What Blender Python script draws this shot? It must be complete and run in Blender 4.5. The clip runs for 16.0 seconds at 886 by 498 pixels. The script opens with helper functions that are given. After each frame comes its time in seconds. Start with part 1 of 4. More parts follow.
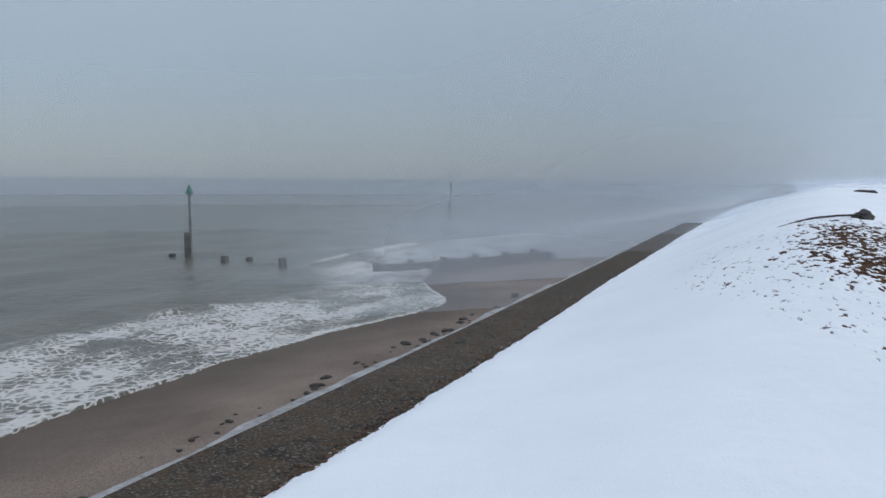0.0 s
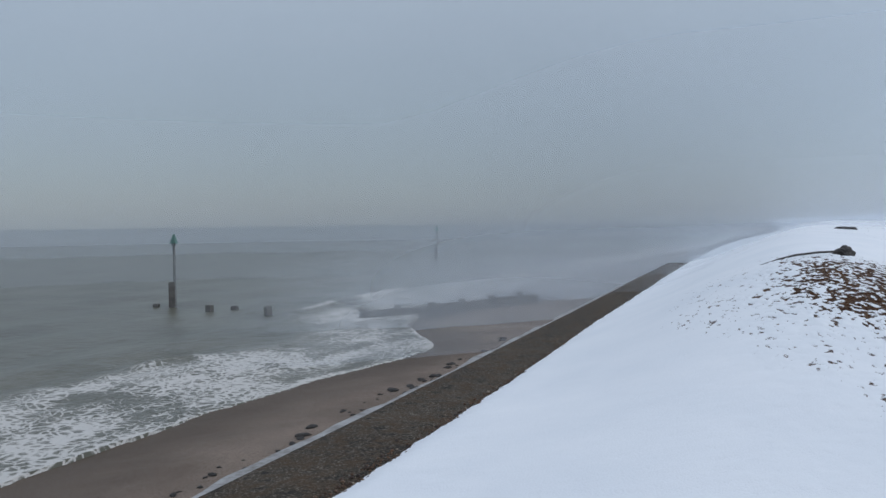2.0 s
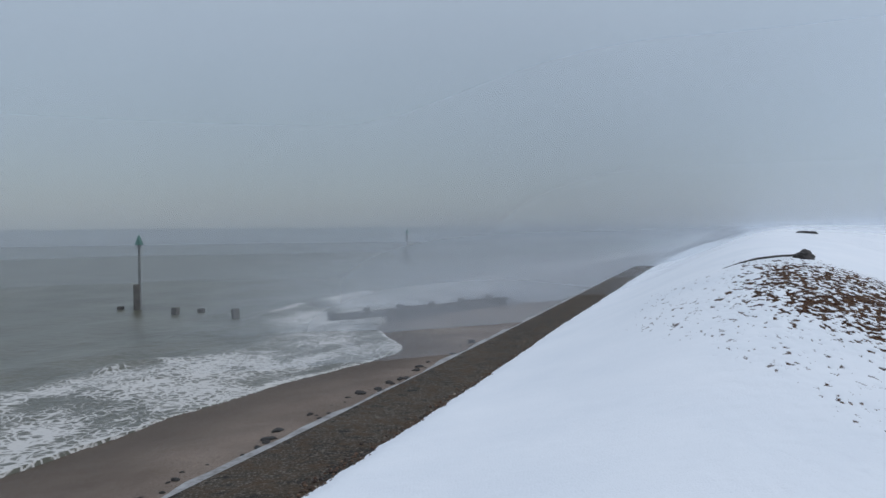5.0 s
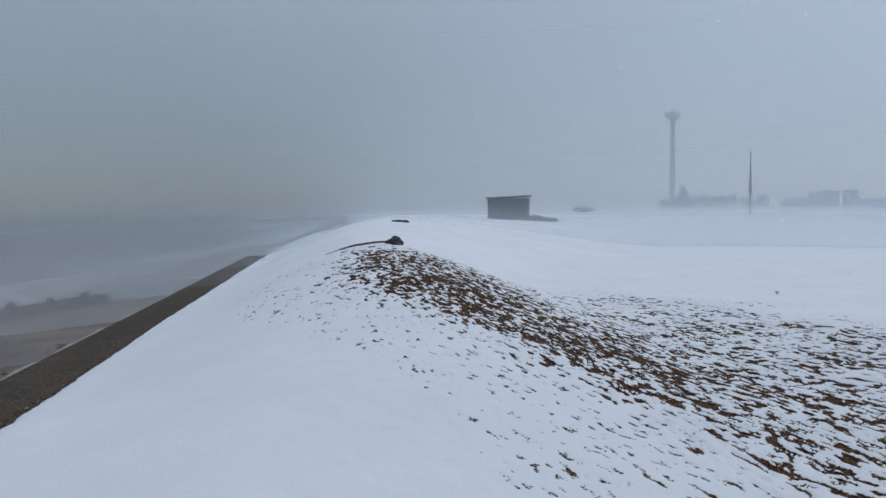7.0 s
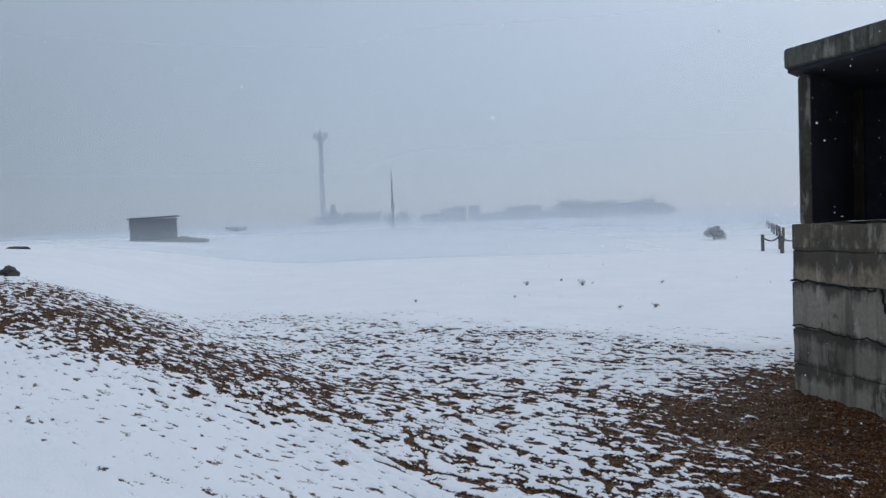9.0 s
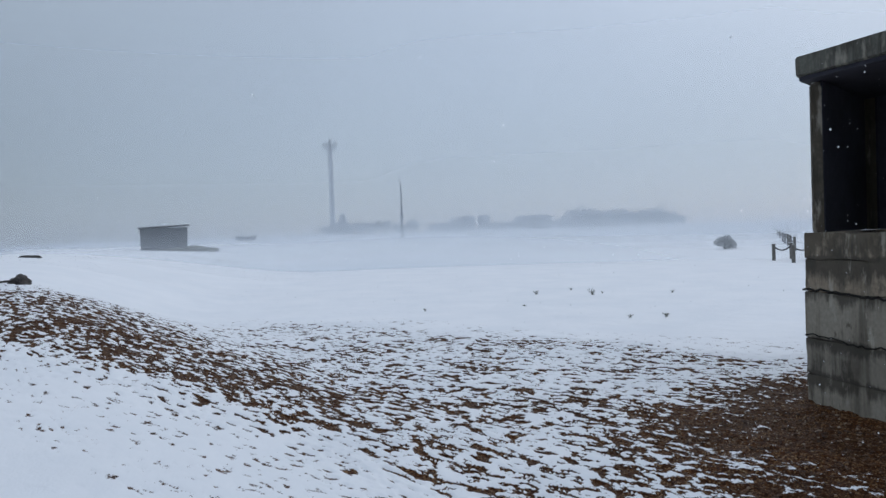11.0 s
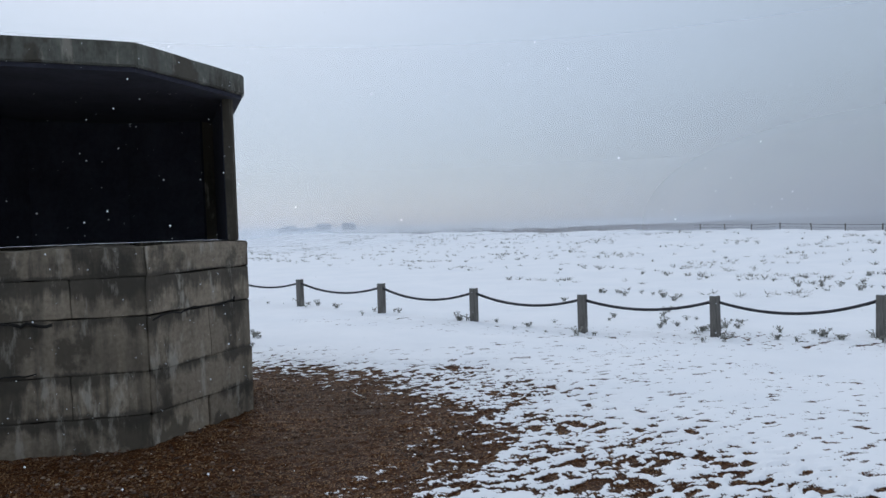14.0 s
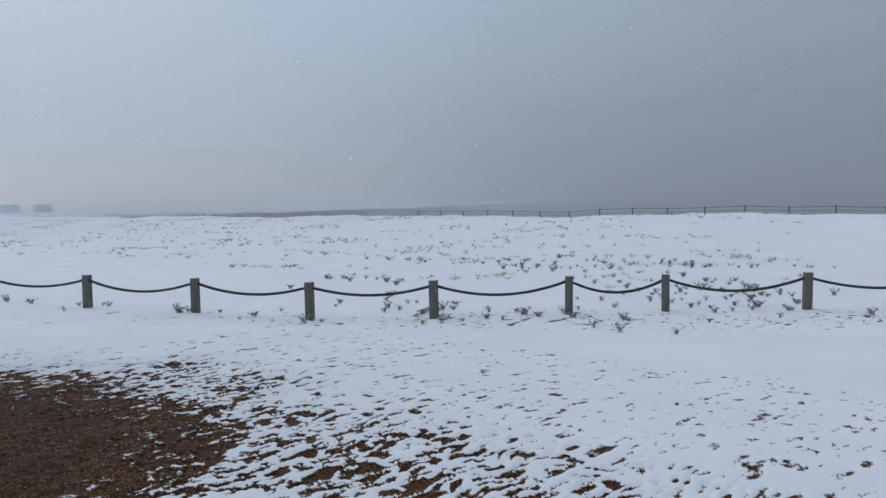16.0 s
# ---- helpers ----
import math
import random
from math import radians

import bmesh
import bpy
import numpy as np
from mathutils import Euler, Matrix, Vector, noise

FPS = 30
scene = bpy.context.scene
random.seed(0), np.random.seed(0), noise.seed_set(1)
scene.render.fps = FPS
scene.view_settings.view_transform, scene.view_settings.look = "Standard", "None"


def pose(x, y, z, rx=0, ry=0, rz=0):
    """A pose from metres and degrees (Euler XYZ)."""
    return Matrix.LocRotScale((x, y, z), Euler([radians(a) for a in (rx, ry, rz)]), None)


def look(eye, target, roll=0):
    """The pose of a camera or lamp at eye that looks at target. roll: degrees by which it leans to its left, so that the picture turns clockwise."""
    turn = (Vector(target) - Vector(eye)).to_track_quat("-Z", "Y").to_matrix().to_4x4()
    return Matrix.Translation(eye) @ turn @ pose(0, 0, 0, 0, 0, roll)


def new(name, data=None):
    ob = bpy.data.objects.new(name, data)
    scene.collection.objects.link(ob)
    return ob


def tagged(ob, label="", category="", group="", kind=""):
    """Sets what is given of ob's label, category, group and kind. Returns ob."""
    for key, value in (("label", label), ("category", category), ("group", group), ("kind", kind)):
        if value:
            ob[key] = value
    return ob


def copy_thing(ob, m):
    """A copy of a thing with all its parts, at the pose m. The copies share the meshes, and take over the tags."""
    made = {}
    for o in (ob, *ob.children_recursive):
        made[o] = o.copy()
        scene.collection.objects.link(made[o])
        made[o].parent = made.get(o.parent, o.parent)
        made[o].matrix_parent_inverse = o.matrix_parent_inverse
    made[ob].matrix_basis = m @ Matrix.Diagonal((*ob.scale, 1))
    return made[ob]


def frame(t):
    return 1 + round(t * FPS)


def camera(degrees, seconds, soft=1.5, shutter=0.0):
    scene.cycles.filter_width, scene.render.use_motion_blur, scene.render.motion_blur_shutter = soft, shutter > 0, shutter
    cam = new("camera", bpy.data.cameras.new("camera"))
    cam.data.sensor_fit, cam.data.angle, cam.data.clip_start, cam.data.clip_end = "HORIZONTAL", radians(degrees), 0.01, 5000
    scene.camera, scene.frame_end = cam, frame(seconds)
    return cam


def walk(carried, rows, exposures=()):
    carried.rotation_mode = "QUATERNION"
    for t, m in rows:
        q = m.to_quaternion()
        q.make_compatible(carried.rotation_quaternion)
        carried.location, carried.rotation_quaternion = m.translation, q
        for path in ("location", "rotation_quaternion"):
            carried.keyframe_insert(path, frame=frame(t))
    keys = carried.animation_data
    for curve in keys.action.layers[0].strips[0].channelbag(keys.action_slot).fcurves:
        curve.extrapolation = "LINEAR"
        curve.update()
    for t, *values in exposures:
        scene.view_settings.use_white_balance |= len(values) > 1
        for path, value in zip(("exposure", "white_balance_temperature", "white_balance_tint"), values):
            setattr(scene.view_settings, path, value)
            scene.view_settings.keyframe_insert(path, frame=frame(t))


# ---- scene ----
cam = camera(62.05, 16.0)
PATH = [
    (0, (0.034, -0.019, 1.647), (0.028, 1.972, 1.457), 0.32),
    (0.5, (0.038, -0.004, 1.640), (0.180, 1.988, 1.533), 0.22),
    (1, (0.042, 0.000, 1.645), (0.151, 1.996, 1.580), -0.65),
    (1.5, (0.060, 0.010, 1.635), (0.117, 2.008, 1.571), -0.60),
    (2, (0.068, 0.010, 1.635), (0.098, 2.009, 1.566), -0.74),
    (2.5, (0.075, 0.000, 1.642), (0.107, 1.999, 1.587), -0.66),
    (3, (0.080, 0.000, 1.642), (0.126, 1.999, 1.589), -0.39),
    (5.5, (0.150, 0.020, 1.625), (0.316, 2.012, 1.556), -0.61),
    (6, (0.220, 0.060, 1.610), (0.590, 2.024, 1.526), -0.24),
    (6.5, (0.280, 0.080, 1.600), (1.000, 1.943, 1.499), 0.09),
    (7, (0.330, 0.070, 1.600), (1.400, 1.757, 1.503), -0.47),
    (7.5, (0.380, 0.050, 1.605), (1.780, 1.474, 1.495), -0.31),
    (8, (0.420, 0.040, 1.610), (2.046, 1.199, 1.500), -0.73),
    (8.5, (0.440, 0.030, 1.612), (2.150, 1.065, 1.540), -1.94),
    (11, (0.450, 0.040, 1.605), (2.147, 1.097, 1.564), -1.95),
    (11.5, (0.499, 0.033, 1.584), (2.349, 0.789, 1.510), -0.60),
    (12, (0.640, -0.074, 1.582), (2.624, 0.165, 1.513), -0.10),
    (12.5, (0.733, -0.194, 1.581), (2.720, -0.416, 1.520), -0.30),
    (13, (0.772, -0.241, 1.593), (2.700, -0.770, 1.530), -1.90),
    (13.5, (0.791, -0.240, 1.595), (2.625, -1.035, 1.529), -2.20),
    (14, (0.777, -0.262, 1.585), (2.492, -1.289, 1.517), -2.00),
    (14.5, (0.766, -0.256, 1.590), (2.343, -1.484, 1.515), -1.60),
    (15, (0.779, -0.249, 1.592), (2.251, -1.600, 1.508), -1.40),
    (15.5, (0.778, -0.233, 1.603), (2.125, -1.708, 1.499), -1.60),
    (16, (0.794, -0.240, 1.636), (2.021, -1.814, 1.504), -1.30),
]
EXPOSURES = [(0, -0.17), (1, -0.35), (3, -0.28), (5.5, -0.28), (6.5, -0.45), (7, -0.58), (7.5, -0.58), (8.5, -0.47), (11, -0.45), (11.5, -0.38), (12.5, -0.37), (14, -0.3), (15, -0.45), (16, -0.6)]
walk(cam, [(t, look(eye, target, roll)) for t, eye, target, roll in PATH], EXPOSURES)

# ---------- world, sun ----------
world = bpy.data.worlds.new("sky")
scene.world = world
world.use_nodes = True
wn, wl = world.node_tree.nodes, world.node_tree.links
wn.clear()
wout = wn.new("ShaderNodeOutputWorld")
sky = wn.new("ShaderNodeTexSky")
sky.sky_type, sky.sun_disc = "NISHITA", False
sky.sun_elevation, sky.sun_rotation = radians(38), radians(100)
nishita = wn.new("ShaderNodeBackground")
nishita.inputs["Strength"].default_value = 0.05
wl.new(sky.outputs[0], nishita.inputs["Color"])
tc = wn.new("ShaderNodeTexCoord")
sep = wn.new("ShaderNodeSeparateXYZ")
wl.new(tc.outputs["Generated"], sep.inputs[0])
inland = wn.new("ShaderNodeVectorMath")
inland.operation = "DOT_PRODUCT"
inland.inputs[1].default_value = (0.985, -0.10, 0.0)
wl.new(tc.outputs["Generated"], inland.inputs[0])
fa = wn.new("ShaderNodeMapRange")
fa.interpolation_type = "SMOOTHSTEP"
fa.inputs["From Min"].default_value, fa.inputs["From Max"].default_value = 0.28, 1.0
wl.new(inland.outputs["Value"], fa.inputs["Value"])
storm = wn.new("ShaderNodeMix")
storm.data_type = "RGBA"
storm.inputs[6].default_value = (0.228, 0.273, 0.305, 1)
storm.inputs[7].default_value = (0.415, 0.49, 0.60, 1)
wl.new(fa.outputs[0], storm.inputs[0])
fz = wn.new("ShaderNodeMapRange")
fz.inputs["From Min"].default_value, fz.inputs["From Max"].default_value = 0.02, 1.0
fz.inputs["To Min"].default_value, fz.inputs["To Max"].default_value = 0.0, 1.0
wl.new(sep.outputs[2], fz.inputs["Value"])
cloud_noise = wn.new("ShaderNodeTexNoise")
cloud_noise.inputs["Scale"].default_value, cloud_noise.inputs["Detail"].default_value = 2.2, 4
wl.new(tc.outputs["Generated"], cloud_noise.inputs["Vector"])
cz = wn.new("ShaderNodeMix")
cz.data_type = "RGBA"
cz.inputs[7].default_value = (0.78, 0.86, 1.0, 1)
wl.new(fz.outputs[0], cz.inputs[0])
wl.new(storm.outputs[2], cz.inputs[6])
cn = wn.new("ShaderNodeMapRange")
cn.inputs["To Min"].default_value, cn.inputs["To Max"].default_value = 0.88, 1.12
wl.new(cloud_noise.outputs["Fac"], cn.inputs["Value"])
overcast = wn.new("ShaderNodeBackground")
wl.new(cz.outputs[2], overcast.inputs["Color"])
wl.new(cn.outputs[0], overcast.inputs["Strength"])
both = wn.new("ShaderNodeAddShader")
wl.new(nishita.outputs[0], both.inputs[0])
wl.new(overcast.outputs[0], both.inputs[1])
wl.new(both.outputs[0], wout.inputs["Surface"])

sun = new("sun", bpy.data.lights.new("sun", "SUN"))
sun.data.energy, sun.data.angle, sun.data.color = 0.6, radians(30), (1.0, 0.985, 0.965)
sun.matrix_world = look((60, -11, 50), (0, 0, 0))


# ---------- numeric noise ----------
def value_noise(x, y, seed=0):
    xi, yi = np.floor(x).astype(np.int64), np.floor(y).astype(np.int64)
    fx, fy = x - xi, y - yi
    fx, fy = fx * fx * fx * (fx * (fx * 6 - 15) + 10), fy * fy * fy * (fy * (fy * 6 - 15) + 10)

    def h(a, b):
        n = (a * 374761393 + b * 668265263 + seed * 974634777) & 0xFFFFFFFF
        n = ((n ^ (n >> 13)) * 1274126177) & 0xFFFFFFFF
        return ((n ^ (n >> 16)) & 0xFFFF) / 65535.0

    return (h(xi, yi) * (1 - fx) + h(xi + 1, yi) * fx) * (1 - fy) + (h(xi, yi + 1) * (1 - fx) + h(xi + 1, yi + 1) * fx) * fy


def fractal(x, y, octaves=4, seed=0):
    total, amp, norm = 0 * x, 1.0, 0.0
    for k in range(octaves):
        c, s = math.cos(0.7 * k), math.sin(0.7 * k)
        total = total + amp * value_noise((c * x - s * y) * 2**k, (s * x + c * y) * 2**k, seed + k)
        norm += amp
        amp *= 0.5
    return total / norm


def step(a, b, v):
    t = np.clip((v - a) / (b - a), 0, 1)
    return t * t * (3 - 2 * t)


# ---------- the lie of the land ----------
# s runs along the sea wall, u away from the sea; the wall's inner top edge is at u = WALL_IN.
DX, DY = 0.4180, 0.9085
WALL_OUT, WALL_IN, WALL_TOP, SEA, BEACH = -3.80, -2.78, -0.35, -2.3, -1.75


def bow(s):
    """How far the wall's line swings off the straight: a little seawards, then round to the land."""
    return -0.52 * step(2, 42, s) + 0.0012 * np.clip(s - 50, 0, 70) ** 2


def su(x, y):
    s = x * DX + y * DY
    return s, x * DY - y * DX - bow(s)


def xy(s, u):
    u = u + bow(s)
    return s * DX + u * DY, s * DY - u * DX


def height(x, y):
    """The ground without its fine relief: beach, wall step, shingle ridge, field, far bank."""
    s, u = su(x, y)
    crest = 0.92 * step(2.5, 13.5, s) + 0.3 * step(14, 26, s) + 0.1 * step(-2, 4, s)
    top = 0.9 + 3.5 * step(10, 60, s)
    width = 3.2 + 0.06 * np.clip(s, 0, 12) + 0.55 * np.clip(s - 16, 0, 50)
    land = np.where(u < top, WALL_TOP + 0.03 + (crest - WALL_TOP - 0.03) * step(WALL_IN - 0.6, top, u), crest * (1 - step(top, top + width, u)))
    land = land + 0.1 * (fractal(x * 0.12, y * 0.12, 3, 5) - 0.5) * step(4, 12, np.hypot(x - 2, y))
    along = -32.3 - 0.065 * np.clip(x - 10, 0, 400)
    bank = step(0, 15, 15 - (y - along))
    inland = 0.5 * x + 0.87 * y
    land = land + np.where(u > top, 1.5 * step(55, 140, inland) + 1.2 * step(140, 260, inland), 0.0) * step(8, 30, u)
    land = land - 0.30 * np.clip(WALL_IN + 0.08 + 0.10 * fractal(x * 5, y * 5, 3, 61) - u, 0, 0.5) - 0.1 * step(-5, -8, y) + 0.8 * bank - 3.2 * step(1.2, 9.0, along - y) * step(130, 80, x) + 0.4 * (fractal(x * 0.3, y * 0.3, 3, 9) - 0.5) * bank
    beach = BEACH - 0.082 * np.clip(WALL_OUT - u, 0, 14) + 0.12 * (fractal(x * 0.16, y * 0.16, 2, 3) - 0.5)
    beach = beach + 0.05 * (fractal(x * 1.1, y * 1.1, 3, 13) - 0.5) + 0.25 * step(-4.9, -4.0, u)
    return np.where(u > 0.5 * (WALL_IN + WALL_OUT), land, beach)


def behind_bank(x, y):
    """The dark flats beyond the far bank."""
    return step(4.0, 6.0, -32.3 - 0.065 * np.clip(x - 10, 0, 400) - y) * step(130, 90, x)


def bare(x, y):
    """How much of the shingle the wind has bared, 0 to 1."""
    s, u = su(x, y)
    near = -0.12 + 0.5 * np.clip(9.8 - s, 0, 4.6) + 0.07 * np.clip(5.2 - s, 0, 20) + 0.35 * (fractal(x * 0.7, y * 0.7, 2, 21) - 0.5)
    far = 4.6 + 0.34 * np.clip(20 - s, 0, 16) + 0.9 * (fractal(x * 0.5, y * 0.5, 2, 22) - 0.5)
    band = step(-0.7, 0.9, u - near) * step(0.0, 1.5, far - u) * step(-9, -3, s) * (1 - step(12.8, 15.5, s))
    core = np.exp(-(((s - 8.6) / 3.6) ** 2) - (((u - near - 1.6) / 1.3) ** 2))
    d = band * (0.5 + 0.15 * core + 0.1 * (fractal(x * 0.9, y * 0.9, 2, 25) - 0.5))
    south = step(-5.6, -4.0, y + 0.12 * (x - 5))
    d = d * south
    e = np.hypot((x - 6.9) / 3.3, (y + 1.35) / np.where(y > -1.35, 3.7, 2.75)) + 0.15 * (fractal(x * 0.8, y * 0.8, 3, 23) - 0.5)
    apron = 1 - 0.42 * step(0.5, 0.98, e) - 0.58 * step(0.8, 1.5, e)
    d = np.maximum(d, 1.0 * apron)
    flecks = 0.13 * step(-2.3, 0.1, u - near) * (1 - step(12, 15, s)) * step(-9, -6, y) * step(-0.8, 0.3, far - u)
    trodden = 0.16 * step(-7.0, -5.2, y + 0.3 * (x - 3)) * step(-3.0, -4.2, y) * step(0.2, 1.6, x) * (1 - step(4.5, 7.0, x))
    d = np.maximum(d, trodden)
    path = 0.36 * np.exp(-(((y + 7.4 + 0.62 * (9 - x)) / 0.75) ** 2)) * step(0, 3, x) * (1 - step(11, 14, x))
    return np.clip(np.maximum(np.maximum(d, flecks), path), 0, 1)


# ---------- materials ----------
def shader(name):
    m = bpy.data.materials.new(name)
    m.use_nodes = True
    nt = m.node_tree
    return m, nt, nt.nodes["Principled BSDF"]


def node(nt, kind, **inputs):
    n = nt.nodes.new(kind)
    for k, v in inputs.items():
        n.inputs[k.replace("_", " ")].default_value = v
    return n


def noise_node(nt, scale, detail=4, rough=0.55, coords="Object", stretch=(1, 1, 1)):
    c = nt.nodes.new("ShaderNodeTexCoord")
    mp = nt.nodes.new("ShaderNodeMapping")
    mp.inputs["Scale"].default_value = stretch
    n = node(nt, "ShaderNodeTexNoise", Scale=scale, Detail=detail, Roughness=rough)
    nt.links.new(c.outputs[coords], mp.inputs[0])
    nt.links.new(mp.outputs[0], n.inputs["Vector"])
    return n


def ramp(nt, socket, stops):
    r = nt.nodes.new("ShaderNodeValToRGB")
    while len(r.color_ramp.elements) < len(stops):
        r.color_ramp.elements.new(0.5)
    for e, (p, c) in zip(r.color_ramp.elements, stops):
        e.position, e.color = p, (*c, 1)
    nt.links.new(socket, r.inputs[0])
    return r.outputs[0]


def mix(nt, fac, a, b, kind="MIX"):
    n = nt.nodes.new("ShaderNodeMix")
    n.data_type, n.blend_type = "RGBA", kind
    for sock, v in ((n.inputs[0], fac), (n.inputs[6], a), (n.inputs[7], b)):
        if hasattr(v, "links"):
            nt.links.new(v, sock)
        else:
            sock.default_value = v if isinstance(v, float) else (*v, 1)
    return n.outputs[2]


def bump(nt, bsdf, socket, strength, distance, prev=None):
    b = node(nt, "ShaderNodeBump", Strength=strength, Distance=distance)
    nt.links.new(socket, b.inputs["Height"])
    if prev:
        nt.links.new(prev, b.inputs["Normal"])
    nt.links.new(b.outputs[0], bsdf.inputs["Normal"])
    return b.outputs[0]


def simple(name, dark, light, scale, roughness=0.8, relief=0.3, depth=0.01, stretch=(1, 1, 1), metal=0.0, coords="Object"):
    m, nt, b = shader(name)
    n1, n2 = noise_node(nt, scale, 5, coords=coords, stretch=stretch), noise_node(nt, scale * 7, 4, coords=coords, stretch=stretch)
    f = mix(nt, 0.4, n1.outputs["Fac"], n2.outputs["Fac"])
    nt.links.new(ramp(nt, f, [(0.36, dark), (0.62, light)]), b.inputs["Base Color"])
    b.inputs["Roughness"].default_value, b.inputs["Metallic"].default_value = roughness, metal
    bump(nt, b, f, relief, depth)
    return m


def ground_material():
    m, nt, b = shader("ground_snow_shingle_sand")
    L = nt.links
    at = nt.nodes.new("ShaderNodeAttribute")
    at.attribute_name = "snow"
    sand_at = nt.nodes.new("ShaderNodeAttribute")
    sand_at.attribute_name = "sand"
    fine = noise_node(nt, 60, 3, 0.6)
    mid = noise_node(nt, 15.5, 3, 0.55, stretch=(1.15, 0.85, 1))
    add1 = nt.nodes.new("ShaderNodeMath")
    add1.operation = "MULTIPLY_ADD"
    L.new(mid.outputs["Fac"], add1.inputs[0])
    add1.inputs[1].default_value = 1.0
    L.new(at.outputs["Fac"], add1.inputs[2])
    add = nt.nodes.new("ShaderNodeMath")
    add.operation = "MULTIPLY_ADD"
    L.new(fine.outputs["Fac"], add.inputs[0])
    add.inputs[1].default_value = 0.9
    L.new(add1.outputs[0], add.inputs[2])
    mr = nt.nodes.new("ShaderNodeMapRange")
    mr.inputs["From Min"].default_value, mr.inputs["From Max"].default_value = 0.87, 1.03
    L.new(add.outputs[0], mr.inputs["Value"])
    # shingle: brown and grey pebbles
    pebble = node(nt, "ShaderNodeTexVoronoi", Scale=100.0)
    co = nt.nodes.new("ShaderNodeTexCoord")
    L.new(co.outputs["Object"], pebble.inputs["Vector"])
    sepc = nt.nodes.new("ShaderNodeSeparateColor")
    L.new(pebble.outputs["Color"], sepc.inputs[0])
    stones = ramp(nt, sepc.outputs[0], [(0.0, (0.017, 0.006, 0.002)), (0.35, (0.045, 0.0165, 0.0055)), (0.6, (0.072, 0.027, 0.008)), (0.82, (0.12, 0.053, 0.019)), (0.97, (0.27, 0.175, 0.095))])
    big = noise_node(nt, 1.3, 4)
    stones = mix(nt, ramp(nt, big.outputs["Fac"], [(0.35, (0, 0, 0)), (0.7, (0.55, 0.55, 0.55))]), stones, (0.022, 0.009, 0.004))
    # beach sand and wet shingle
    sn = noise_node(nt, 0.5, 5)
    grit = noise_node(nt, 45, 3)
    sand = ramp(nt, sn.outputs["Fac"], [(0.35, (0.18, 0.14, 0.112)), (0.65, (0.29, 0.23, 0.185))])
    wet_at = nt.nodes.new("ShaderNodeAttribute")
    wet_at.attribute_name = "wet"
    sand = mix(nt, wet_at.outputs["Fac"], sand, (0.10, 0.083, 0.068))
    sand = mix(nt, ramp(nt, grit.outputs["Fac"], [(0.45, (0, 0, 0)), (0.62, (0.8, 0.8, 0.8))]), sand, (0.10, 0.07, 0.05))
    under = mix(nt, sand_at.outputs["Fac"], stones, sand)
    soft = noise_node(nt, 0.8, 4)
    snow = ramp(nt, soft.outputs["Fac"], [(0.3, (0.80, 0.835, 0.87)), (0.7, (0.86, 0.885, 0.91))])
    L.new(mix(nt, mr.outputs[0], under, snow), b.inputs["Base Color"])
    rough = nt.nodes.new("ShaderNodeMapRange")
    rough.inputs["To Min"].default_value, rough.inputs["To Max"].default_value = 0.55, 0.75
    L.new(mr.outputs[0], rough.inputs["Value"])
    L.new(rough.outputs[0], b.inputs["Roughness"])
    b.inputs["Specular IOR Level"].default_value = 0.06
    hgt = mix(nt, mr.outputs[0], pebble.outputs["Distance"], fine.outputs["Fac"])
    n1 = bump(nt, b, hgt, 0.55, 0.008)
    ripple = noise_node(nt, 3.2, 3, 0.5, stretch=(1, 1.6, 1))
    bump(nt, b, ripple.outputs["Fac"], 0.25, 0.04, n1)
    return m


